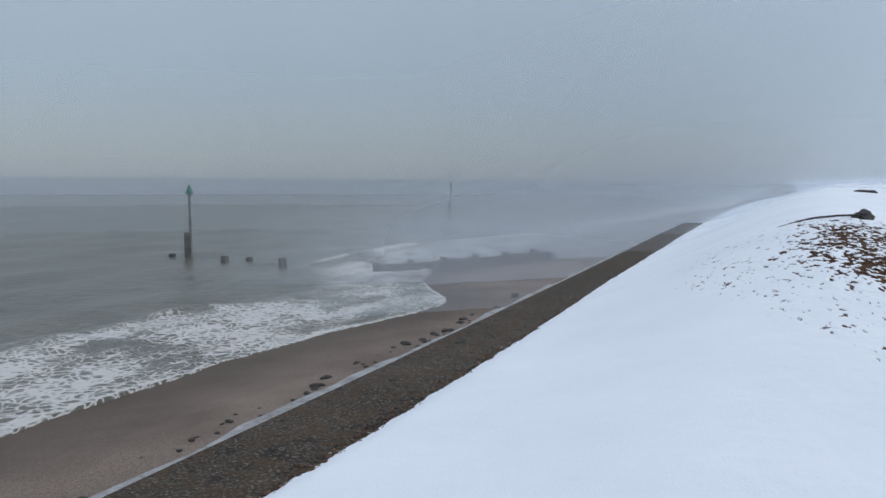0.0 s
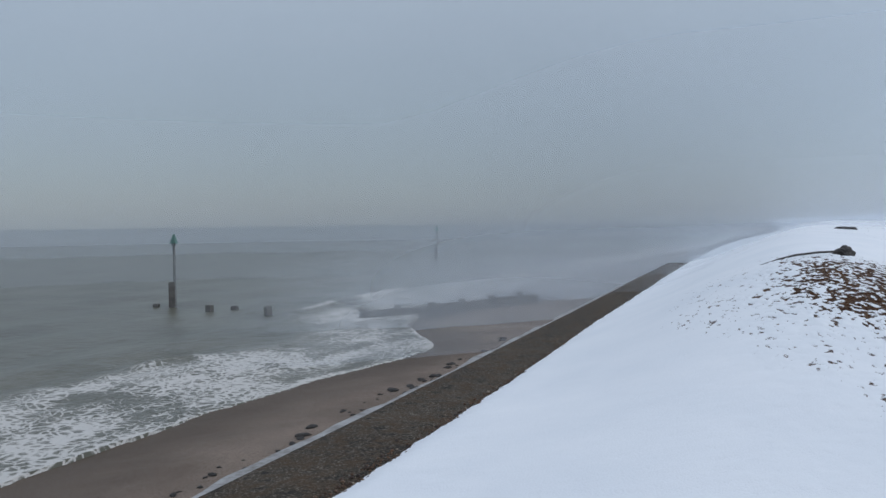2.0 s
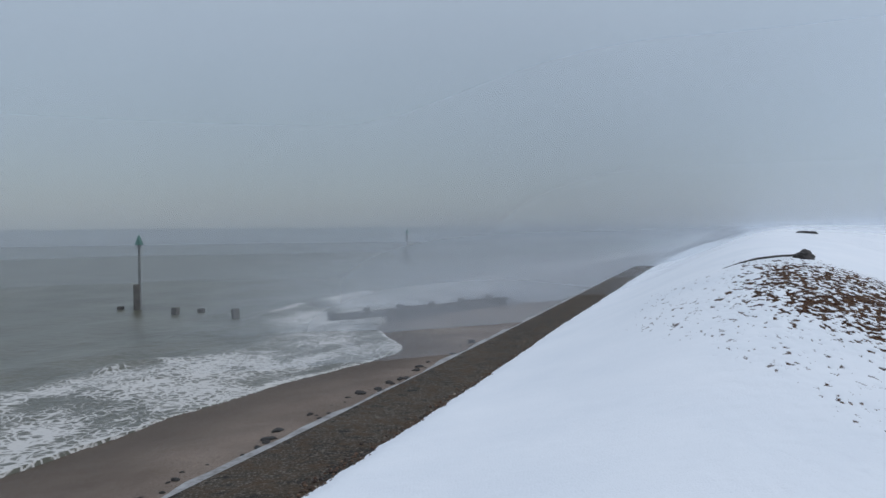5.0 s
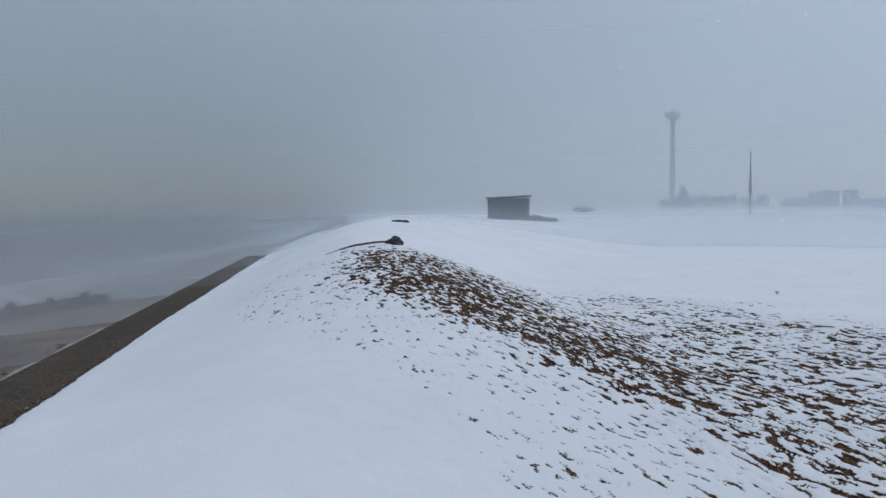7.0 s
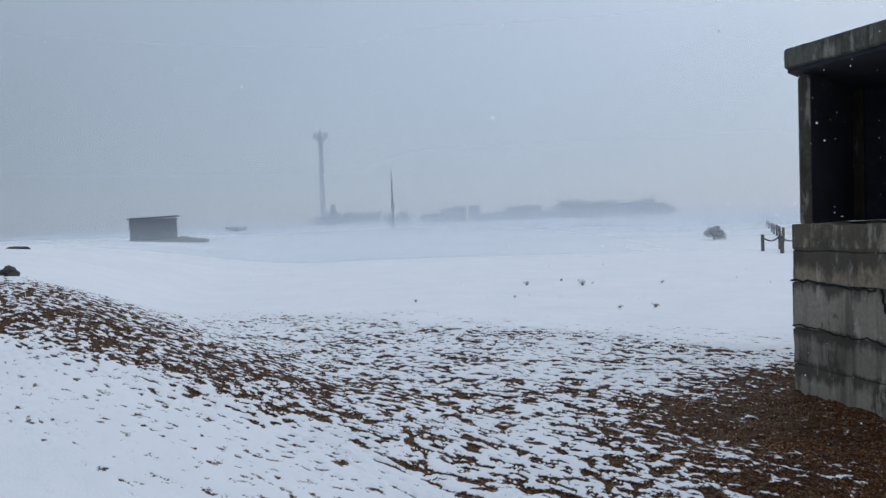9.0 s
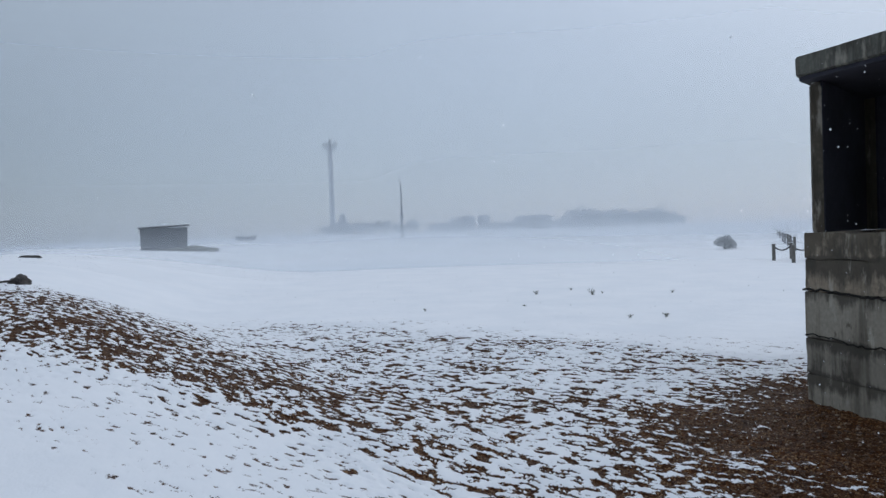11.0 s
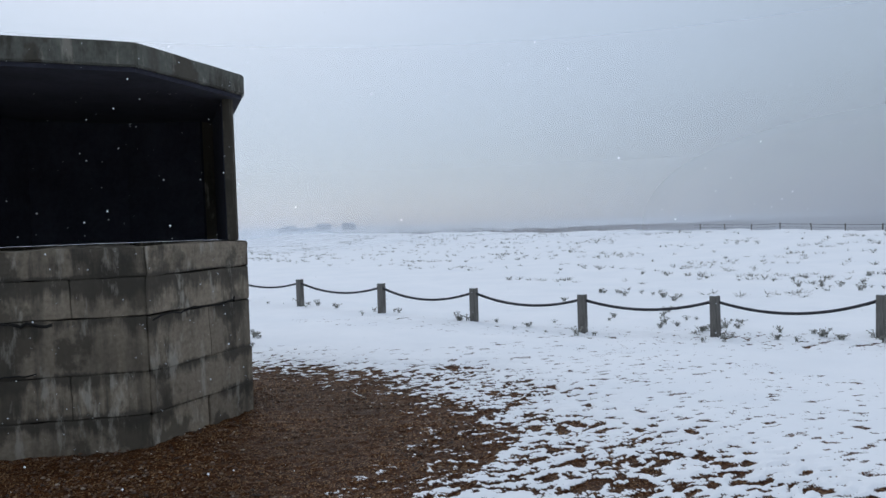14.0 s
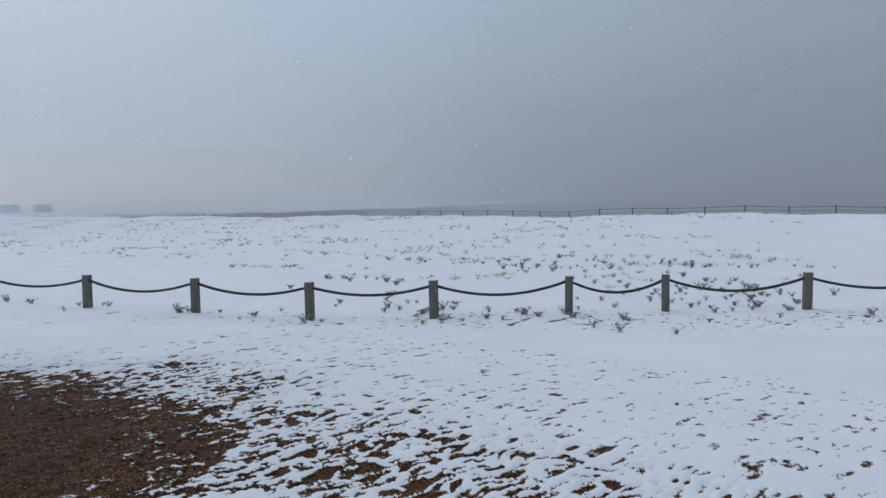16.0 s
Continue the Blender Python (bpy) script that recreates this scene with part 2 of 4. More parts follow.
def concrete_material(name, wetness=0.5, tones=((0.3, (0.215, 0.172, 0.125)), (0.7, (0.325, 0.27, 0.20)))):
    m, nt, b = shader(name)
    L = nt.links
    a, c = noise_node(nt, 2.0, 6, 0.62, stretch=(1, 1, 0.75)), noise_node(nt, 30, 4)
    streak = noise_node(nt, 5.5, 5, 0.6, stretch=(1, 1, 0.12))
    base = ramp(nt, c.outputs["Fac"], tones)
    wet = ramp(nt, a.outputs["Fac"], [(0.52 - 0.06 * wetness, (0, 0, 0)), (0.565 - 0.05 * wetness, (0.85, 0.85, 0.85))])
    base = mix(nt, wet, base, (0.085, 0.07, 0.049))
    base = mix(nt, ramp(nt, streak.outputs["Fac"], [(0.5, (0, 0, 0)), (0.66, (0.7, 0.7, 0.7))]), base, (0.08, 0.066, 0.047))
    # damp that seeps from the joints and runs down in streaks
    place = nt.nodes.new("ShaderNodeTexCoord")
    level = nt.nodes.new("ShaderNodeSeparateXYZ")
    L.new(place.outputs["Object"], level.inputs[0])
    tall = nt.nodes.new("ShaderNodeMath")
    tall.operation = "DIVIDE"
    tall.inputs[1].default_value = 1.6
    L.new(level.outputs[2], tall.inputs[0])
    seep = ramp(nt, tall.outputs[0], [(z / 1.6, (v, v, v)) for z, v in ((0.1, 0.1), (0.25, 0.75), (0.3, 0.3), (0.45, 0.2), (0.56, 0.75), (0.61, 0.2), (0.8, 0.12), (0.975, 0.7), (1.0, 0.15), (1.1, 0.35), (1.27, 0.95), (1.31, 0.4), (1.46, 0.3))])
    runs = noise_node(nt, 11, 6, 0.7, stretch=(1, 1, 0.16))
    wide = noise_node(nt, 1.9, 4, 0.6)
    damp = mix(nt, 0.5, runs.outputs["Fac"], wide.outputs["Fac"])
    damp = mix(nt, 0.24, damp, seep)
    base = mix(nt, ramp(nt, damp, [(0.45, (0, 0, 0)), (0.52, (0.85, 0.85, 0.85))]), base, (0.052, 0.044, 0.032))
    pale = noise_node(nt, 7, 5, 0.65, stretch=(1, 1, 0.3))
    base = mix(nt, ramp(nt, pale.outputs["Fac"], [(0.57, (0, 0, 0)), (0.66, (0.6, 0.6, 0.6))]), base, (0.48, 0.44, 0.37))
    oi = nt.nodes.new("ShaderNodeObjectInfo")
    var = nt.nodes.new("ShaderNodeMapRange")
    var.inputs["To Min"].default_value, var.inputs["To Max"].default_value = 0.72, 1.12
    L.new(oi.outputs["Random"], var.inputs["Value"])
    hs = nt.nodes.new("ShaderNodeHueSaturation")
    L.new(var.outputs[0], hs.inputs["Value"])
    L.new(base, hs.inputs["Color"])
    L.new(hs.outputs[0], b.inputs["Base Color"])
    b.inputs["Roughness"].default_value = 0.75
    n1 = bump(nt, b, a.outputs["Fac"], 0.4, 0.02)
    bump(nt, b, c.outputs["Fac"], 0.5, 0.006, n1)
    return m


def wall_top_material():
    m, nt, b = shader("worn_wall_top_concrete")
    n1, n2 = noise_node(nt, 0.9, 8, 0.7), noise_node(nt, 38, 3, 0.75)
    base = ramp(nt, n1.outputs["Fac"], [(0.33, (0.024, 0.021, 0.018)), (0.55, (0.055, 0.044, 0.032)), (0.7, (0.085, 0.07, 0.052))])
    base = mix(nt, ramp(nt, n2.outputs["Fac"], [(0.52, (0, 0, 0)), (0.62, (0.9, 0.9, 0.9))]), base, (0.2, 0.175, 0.14))
    n4 = noise_node(nt, 5.5, 6, 0.7)
    base = mix(nt, ramp(nt, n4.outputs["Fac"], [(0.46, (0, 0, 0)), (0.62, (0.8, 0.8, 0.8))]), base, (0.075, 0.047, 0.026))
    base = mix(nt, ramp(nt, n4.outputs["Fac"], [(0.34, (0.8, 0.8, 0.8)), (0.44, (0, 0, 0))]), base, (0.014, 0.013, 0.012))
    nt.links.new(base, b.inputs["Base Color"])
    b.inputs["Roughness"].default_value = 0.85
    b.inputs["Specular IOR Level"].default_value = 0.2
    n3 = noise_node(nt, 14, 4, 0.65)
    k1 = bump(nt, b, n3.outputs["Fac"], 0.8, 0.03)
    bump(nt, b, n2.outputs["Fac"], 0.9, 0.015, k1)
    return m


def sea_material():
    m, nt, b = shader("sea_water_foam")
    L = nt.links
    at = nt.nodes.new("ShaderNodeAttribute")
    at.attribute_name = "foam"
    cell = noise_node(nt, 7.0, 6, 0.72)
    # foam lies in a net of strands round open holes
    where = nt.nodes.new("ShaderNodeTexCoord")
    swirl = node(nt, "ShaderNodeTexNoise", Scale=1.6, Detail=3.0)
    bent = nt.nodes.new("ShaderNodeVectorMath")
    bent.operation = "MULTIPLY_ADD"
    bent.inputs[1].default_value = (0.7, 0.7, 0.0)
    net = node(nt, "ShaderNodeTexVoronoi", Scale=4.4)
    net.feature = "DISTANCE_TO_EDGE"
    strand = nt.nodes.new("ShaderNodeMapRange")
    strand.inputs["From Max"].default_value = 0.2
    strand.inputs["To Min"].default_value, strand.inputs["To Max"].default_value = 0.62, 0.0
    L.new(where.outputs["Object"], swirl.inputs["Vector"])
    L.new(swirl.outputs["Color"], bent.inputs[0])
    L.new(where.outputs["Object"], bent.inputs[2])
    L.new(bent.outputs[0], net.inputs["Vector"])
    L.new(net.outputs["Distance"], strand.inputs["Value"])
    laced = nt.nodes.new("ShaderNodeMath")
    laced.operation = "ADD"
    L.new(strand.outputs[0], laced.inputs[0])
    L.new(at.outputs["Fac"], laced.inputs[1])
    add = nt.nodes.new("ShaderNodeMath")
    add.operation = "MULTIPLY_ADD"
    L.new(cell.outputs["Fac"], add.inputs[0])
    add.inputs[1].default_value = 1.3
    L.new(laced.outputs[0], add.inputs[2])
    mr = nt.nodes.new("ShaderNodeMapRange")
    mr.inputs["From Min"].default_value, mr.inputs["From Max"].default_value = 1.34, 1.74
    L.new(add.outputs[0], mr.inputs["Value"])
    wn1 = noise_node(nt, 0.35, 5)
    water = ramp(nt, wn1.outputs["Fac"], [(0.35, (0.085, 0.084, 0.06)), (0.65, (0.125, 0.122, 0.092))])
    L.new(mix(nt, mr.outputs[0], water, (0.55, 0.54, 0.51)), b.inputs["Base Color"])
    r = nt.nodes.new("ShaderNodeMapRange")
    r.inputs["To Min"].default_value, r.inputs["To Max"].default_value = 0.3, 0.85
    b.inputs["Specular IOR Level"].default_value = 0.35
    L.new(mr.outputs[0], r.inputs["Value"])
    L.new(r.outputs[0], b.inputs["Roughness"])
    chop = noise_node(nt, 2.2, 5, 0.6, stretch=(1, 1.0, 1))
    n1 = bump(nt, b, chop.outputs["Fac"], 0.5, 0.12)
    bump(nt, b, mr.outputs[0], 0.3, 0.03, n1)
    return m


def veil_material(name, low, high, base_z, fade, tone=(0.70, 0.76, 0.83), patch=0.06):
    """Snow carried by the wind: a thin sheet that lets part of the light through."""
    m = bpy.data.materials.new(name)
    m.use_nodes = True
    nt = m.node_tree
    nt.nodes.clear()
    L = nt.links
    out = nt.nodes.new("ShaderNodeOutputMaterial")
    clear, dif, tra = (nt.nodes.new("ShaderNodeBsdf" + k) for k in ("Transparent", "Diffuse", "Translucent"))
    dif.inputs["Color"].default_value = tra.inputs["Color"].default_value = (*tone, 1)
    body = nt.nodes.new("ShaderNodeMixShader")
    L.new(dif.outputs[0], body.inputs[1])
    L.new(tra.outputs[0], body.inputs[2])
    geo = nt.nodes.new("ShaderNodeTexCoord")
    sp = nt.nodes.new("ShaderNodeSeparateXYZ")
    L.new(geo.outputs["Object"], sp.inputs[0])
    mr = nt.nodes.new("ShaderNodeMapRange")
    mr.interpolation_type = "SMOOTHSTEP"
    mr.inputs["From Min"].default_value, mr.inputs["From Max"].default_value = base_z, base_z + fade
    mr.inputs["To Min"].default_value, mr.inputs["To Max"].default_value = low, high
    L.new(sp.outputs[2], mr.inputs["Value"])
    n = noise_node(nt, patch, 1, 0.4, stretch=(1, 1, 2))
    calm = patch < 0.045
    nm = nt.nodes.new("ShaderNodeMapRange")
    nm.inputs["To Min"].default_value, nm.inputs["To Max"].default_value = (1.0, 1.0) if calm else (0.6, 1.4)
    L.new(n.outputs["Fac"], nm.inputs["Value"])
    mul = nt.nodes.new("ShaderNodeMath")
    mul.operation, mul.use_clamp = "MULTIPLY", True
    thick = nt.nodes.new("ShaderNodeAttribute")
    thick.attribute_name = "thick"
    mul0 = nt.nodes.new("ShaderNodeMath")
    mul0.operation = "MULTIPLY"
    L.new(mr.outputs[0], mul0.inputs[0])
    L.new(thick.outputs["Fac"], mul0.inputs[1])
    L.new(mul0.outputs[0], mul.inputs[0])
    L.new(nm.outputs[0], mul.inputs[1])
    fin = nt.nodes.new("ShaderNodeMixShader")
    L.new(mul.outputs[0], fin.inputs[0])
    L.new(clear.outputs[0], fin.inputs[1])
    L.new(body.outputs[0], fin.inputs[2])
    L.new(fin.outputs[0], out.inputs["Surface"])
    return m


M_GROUND, M_SEA, M_WALL = ground_material(), sea_material(), wall_top_material()
M_CONC = concrete_material("weathered_concrete", 0.6)
M_ROOF = concrete_material("roof_slab_concrete", -1.0, ((0.3, (0.125, 0.128, 0.105)), (0.7, (0.19, 0.19, 0.16))))
# same concrete in darker tones, for the piers and upper walls
M_PIER = concrete_material("dark_pier_concrete", 0.9, ((0.3, (0.07, 0.06, 0.045)), (0.7, (0.125, 0.108, 0.082))))
M_PALE = concrete_material("pale_rendered_concrete", -1.6, ((0.3, (0.25, 0.226, 0.182)), (0.7, (0.33, 0.3, 0.245))))
# shade inside the shelter is put into this near-black, bluish colour
M_DARK = simple("shade_dark_interior_concrete", (0.02, 0.02, 0.032), (0.04, 0.04, 0.056), 3, 0.95)
M_CRACK = simple("black_crack_dirt", (0.006, 0.005, 0.004), (0.014, 0.012, 0.01), 20, 0.95)
M_WOOD = simple("weathered_post_wood", (0.075, 0.07, 0.062), (0.19, 0.18, 0.165), 9, 0.85, 0.5, 0.006, (1, 1, 0.12))
M_ROPE = simple("dark_wet_rope", (0.02, 0.021, 0.025), (0.05, 0.05, 0.055), 60, 0.9, 0.8, 0.006)
M_HUT = simple("tarred_hut_boards", (0.05, 0.055, 0.06), (0.085, 0.09, 0.095), 1.2, 0.85, 0.4, 0.02, (1, 1, 0.3))
M_ROCK = simple("dark_wet_stone", (0.022, 0.02, 0.019), (0.07, 0.062, 0.055), 5, 0.7, 0.9, 0.05)
M_TIMBER = simple("groyne_timber", (0.085, 0.082, 0.076), (0.17, 0.162, 0.148), 3, 0.8, 0.6, 0.02)
M_STEEL = simple("galvanised_steel", (0.17, 0.18, 0.18), (0.28, 0.29, 0.29), 4, 0.6, 0.1, 0.003, metal=0.0)
M_GREEN = simple("green_marker_paint", (0.05, 0.13, 0.11), (0.10, 0.21, 0.18), 6, 0.55, 0.1, 0.003)
M_TOWER = simple("pale_tower_concrete", (0.30, 0.31, 0.32), (0.42, 0.43, 0.44), 0.3, 0.8)
M_ROOFING = simple("dark_roofing", (0.05, 0.05, 0.055), (0.09, 0.09, 0.095), 1, 0.85)
M_SHRUB = simple("bare_shrub_twigs", (0.06, 0.06, 0.045), (0.16, 0.16, 0.12), 2, 0.9)
M_FROST = simple("frosted_twigs", (0.3, 0.31, 0.31), (0.72, 0.74, 0.76), 5, 0.9)
M_STEM = simple("dry_plant_stems", (0.14, 0.14, 0.12), (0.34, 0.335, 0.30), 6, 0.9)
M_SNOW = simple("lying_snow", (0.80, 0.835, 0.87), (0.87, 0.89, 0.91), 3, 0.7, 0.2, 0.02)
M_PEBBLE, _nt, _b = shader("loose_pebbles")
_g = _nt.nodes.new("ShaderNodeNewGeometry")
_nt.links.new(ramp(_nt, _g.outputs["Random Per Island"], [(0.0, (0.022, 0.01, 0.005)), (0.3, (0.055, 0.024, 0.009)), (0.6, (0.09, 0.04, 0.015)), (0.85, (0.13, 0.075, 0.04)), (1.0, (0.3, 0.24, 0.18))]), _b.inputs["Base Color"])
_b.inputs["Roughness"].default_value = 0.6


# ---------- mesh helpers ----------
def link_mesh(name, bm, material, smooth=False):
    me = bpy.data.meshes.new(name)
    bm.to_mesh(me)
    bm.free()
    me.materials.append(material)
    if smooth:
        me.polygons.foreach_set("use_smooth", [True] * len(me.polygons))
    return new(name, me)


def part(name, bm, material, parent, label="", smooth=False):
    ob = link_mesh(name, bm, material, smooth)
    ob.parent = parent
    if label:
        ob["label"] = label
    return ob


def thing(name, m, label, category, group="", kind=""):
    e = new(name)
    e.empty_display_size = 0.2
    e.matrix_world = m
    return tagged(e, label, category, group, kind)


def box(sx, sy, sz, x=0, y=0, z=0, bev=0.01, rz=0.0):
    bm = bmesh.new()
    bmesh.ops.create_cube(bm, size=1, matrix=pose(x, y, z + sz / 2, 0, 0, rz) @ Matrix.Diagonal((sx, sy, sz, 1)))
    if bev:
        bmesh.ops.bevel(bm, geom=bm.edges[:], offset=bev, segments=2, affect="EDGES", profile=0.6)
    return bm


def tube(r0, r1, z0, z1, sides=12, x=0, y=0, bev=0.0):
    bm = bmesh.new()
    bmesh.ops.create_cone(bm, cap_ends=True, segments=sides, radius1=r0, radius2=r1, depth=z1 - z0, matrix=pose(x, y, (z0 + z1) / 2))
    if bev:
        bmesh.ops.bevel(bm, geom=[e for e in bm.edges if abs(e.verts[0].co.z - e.verts[1].co.z) < 1e-6], offset=bev, segments=2, affect="EDGES")
    return bm


def prism(points, z0, z1, bev=0.0, top_scale=1.0):
    """An upright prism over a plan polygon."""
    bm = bmesh.new()
    n = len(points)
    cx, cy = sum(p[0] for p in points) / n, sum(p[1] for p in points) / n
    lo = [bm.verts.new((x, y, z0)) for x, y in points]
    hi = [bm.verts.new((cx + (x - cx) * top_scale, cy + (y - cy) * top_scale, z1)) for x, y in points]
    bm.faces.new(lo[::-1])
    bm.faces.new(hi)
    for i in range(n):
        bm.faces.new((lo[i], lo[(i + 1) % n], hi[(i + 1) % n], hi[i]))
    bmesh.ops.recalc_face_normals(bm, faces=bm.faces[:])
    if bev:
        bmesh.ops.bevel(bm, geom=bm.edges[:], offset=bev, segments=2, affect="EDGES")
    return bm


def rod(points, r, sides=6):
    """A round bar along a line of points."""
    bm = bmesh.new()
    rings = []
    for i, p in enumerate(points):
        a, b = Vector(points[max(i - 1, 0)]), Vector(points[min(i + 1, len(points) - 1)])
        q = (b - a).to_track_quat("Z", "Y").to_matrix()
        rings.append([bm.verts.new(Vector(p) + q @ Vector((r * math.cos(2 * math.pi * k / sides), r * math.sin(2 * math.pi * k / sides), 0))) for k in range(sides)])
    for a, b in zip(rings, rings[1:]):
        for k in range(sides):
            bm.faces.new((a[k], a[(k + 1) % sides], b[(k + 1) % sides], b[k]))
    bm.faces.new(rings[0][::-1])
    bm.faces.new(rings[-1])
    return bm


def grid_object(name, x, y, z, material, attributes):
    """A sheet from arrays of rows and columns."""
    rows, cols = x.shape
    me = bpy.data.meshes.new(name)
    idx = np.arange(rows * cols).reshape(rows, cols)
    quads = np.stack([idx[:-1, :-1], idx[:-1, 1:], idx[1:, 1:], idx[1:, :-1]], -1).reshape(-1, 4)
    me.vertices.add(rows * cols)
    me.vertices.foreach_set("co", np.stack([x, y, z], -1).astype(np.float32).ravel())
    me.loops.add(quads.size)
    me.loops.foreach_set("vertex_index", quads.astype(np.int32).ravel())
    me.polygons.add(len(quads))
    me.polygons.foreach_set("loop_start", np.arange(0, quads.size, 4, dtype=np.int32))
    me.polygons.foreach_set("use_smooth", np.ones(len(quads), dtype=bool))
    me.update(calc_edges=True)
    for key, v in attributes.items():
        me.attributes.new(key, "FLOAT", "POINT").data.foreach_set("value", v.astype(np.float32).ravel())
    me.materials.append(material)
    return new(name, me)


def ground_z(x, y):
    return float(height(np.array([float(x)]), np.array([float(y)]))[0])


# ---------- ground: one sheet to the horizon ----------
seen_az = np.radians(np.concatenate([np.linspace(-132, 78, 1150), np.linspace(78.8, 228, 190)[:-1]]))
seen_az = np.append(seen_az, seen_az[0] + 2 * math.pi)
radii = np.concatenate([np.linspace(0.0005, 2.4, 24), np.linspace(2.45, 17, 640), 17 * (3500 / 17) ** np.linspace(0.006, 1, 180)])
R, A = np.meshgrid(radii, seen_az, indexing="ij")
GX, GY = 0.8 + R * np.cos(A), R * np.sin(A)
S_, U_ = su(GX, GY)
GZ = height(GX, GY)
density = bare(GX, GY)
# ripples lie across the wind; their crests keep the snow longest
along, across = -0.17 * GX - 0.985 * GY, 0.985 * GX - 0.17 * GY
across = across + 0.1 * fractal(GX * 2.8, GY * 2.8, 3, 44)
unit = lambda q: (q - q.mean()) / q.std()
crests = 1 - np.abs(2 * fractal(along * 6.2, across * 17.0, 3, 41) - 1)
pattern = unit(crests) + 0.34 * unit(fractal(along * 11, across * 20, 3, 42)) + 0.12 * unit(fractal(GX * 1.6, GY * 1.6, 2, 47))
levels = np.sort(pattern[24:500:7, ::7].ravel())
pattern = np.interp(pattern, levels, np.linspace(0, 1, len(levels)))
cover = 1 / (1 + np.exp(-7 * (density - 0.5)))
snow = 1.7 * (pattern - cover) + (1 - step(0.02, 0.08, density))
land = U_ > 0.5 * (WALL_IN + WALL_OUT)
snow = snow - 0.8 * step(0.93, 1.0, density)
flats = behind_bank(GX, GY)
snow = np.where(land, snow - 6 * flats, -3.0)
lumps = 0.022 * (pattern - 0.5) + 0.03 * (fractal(GX * 1.3, GY * 1.3, 3, 51) - 0.5)
GZ = GZ + np.where(land, 0.010 * np.clip(0.5 + 1.4 * snow, 0, 1) + 0.022 * (fractal(GX * 4.2, GY * 3.0, 3, 53) - 0.5) * step(-0.9, 0.8, U_) * (R < 25) + lumps * step(0.10, 0.35, density) * (R < 40), 0.0)
GZ = GZ - 2.2e-5 * np.clip(R - 300, 0, 3500)
def swash(s):
    """Where the thin water ends on the sand, as u."""
    return -10.5 + 1.3 * (fractal(s * 0.22 + 3.1, s * 0 + 0.5, 3, 71) - 0.5) + 1.3 * np.exp(-(((s - 20) / 2.8) ** 2)) - 3.0 * step(21, 29, s)


wet = 1 - step(0.2, 3.4, U_ - swash(S_) + 1.2 * (fractal(GX * 0.5, GY * 0.5, 3, 19) - 0.5))
ground = grid_object("ground", GX, GY, GZ, M_GROUND, {"snow": snow, "sand": np.maximum((~land).astype(float), flats), "wet": 0.8 * wet * (1 - flats)})
tagged(ground, "wind-blown snow over brown shingle and sandy beach", "ground", kind="structure")

# ---------- sea ----------
seg_s = np.concatenate([np.linspace(-30, 45, 760), 45 * (3500 / 45) ** np.linspace(0.03, 1, 60)])
off = np.concatenate([np.linspace(0, 16, 240), 16 * (3500 / 16) ** np.linspace(0.02, 1, 110)])
SS, OO = np.meshgrid(seg_s, off, indexing="ij")
UU = -5.2 - OO
WX, WY = xy(SS, UU)
# the swash line: where the thin water ends on the sand
edge_u = swash(SS)
inside = edge_u - UU
swell = 0.09 * np.sin(OO * 1.35 + 2.2 * fractal(SS * 0.1, OO * 0.12, 2, 73) * 3) + 0.22 * (fractal(SS * 0.35, OO * 0.5, 4, 75) - 0.5)
breaker = 0.36 * np.exp(-(((inside - 5.4 - 1.2 * (fractal(SS * 0.2, SS * 0, 2, 77) - 0.5)) / 0.55) ** 2)) * (0.25 + 0.9 * step(0.35, 0.7, fractal(SS * 0.25, SS * 0 + 7, 2, 79)))
far_calm = 1 / (1 + OO / 60)
WZ = SEA + (swell * step(1, 5, inside) + breaker) * far_calm
beach_here = height(WX, WY)
WZ = np.where(inside > 0, np.maximum(WZ, beach_here + 0.015 + 0.02 * step(0, 0.5, inside)), beach_here - 0.25)
patchy = fractal(SS * 0.7 + 1.5 * fractal(SS * 0.5, OO * 0.5, 2, 89), OO * 1.0, 4, 85)
streaky = fractal(SS * 1.1, OO * 3.0, 3, 87)
surf = step(0, 0.1, inside) * (1 - step(3.0, 6.5, inside + 3.0 * (fractal(SS * 0.18, SS * 0, 2, 88) - 0.5)))
crash = step(0.12, 0.3, breaker) * step(0.3, 0.6, patchy)
foam = 0.52 * surf + 0.55 * surf * (patchy - 0.45) * 2 + 0.22 * surf * (streaky - 0.5) + 0.45 * np.exp(-((inside / 0.2) ** 2)) + 0.5 * crash + 0.25 * (1 - step(5, 14, inside)) * (patchy - 0.38) + 0.08 * (streaky - 0.5)
sea = grid_object("water", WX, WY, WZ, M_SEA, {"foam": np.clip(foam, 0, 1)})
tagged(sea, "grey-brown rough sea with foaming surf on the beach", "sea", kind="structure")

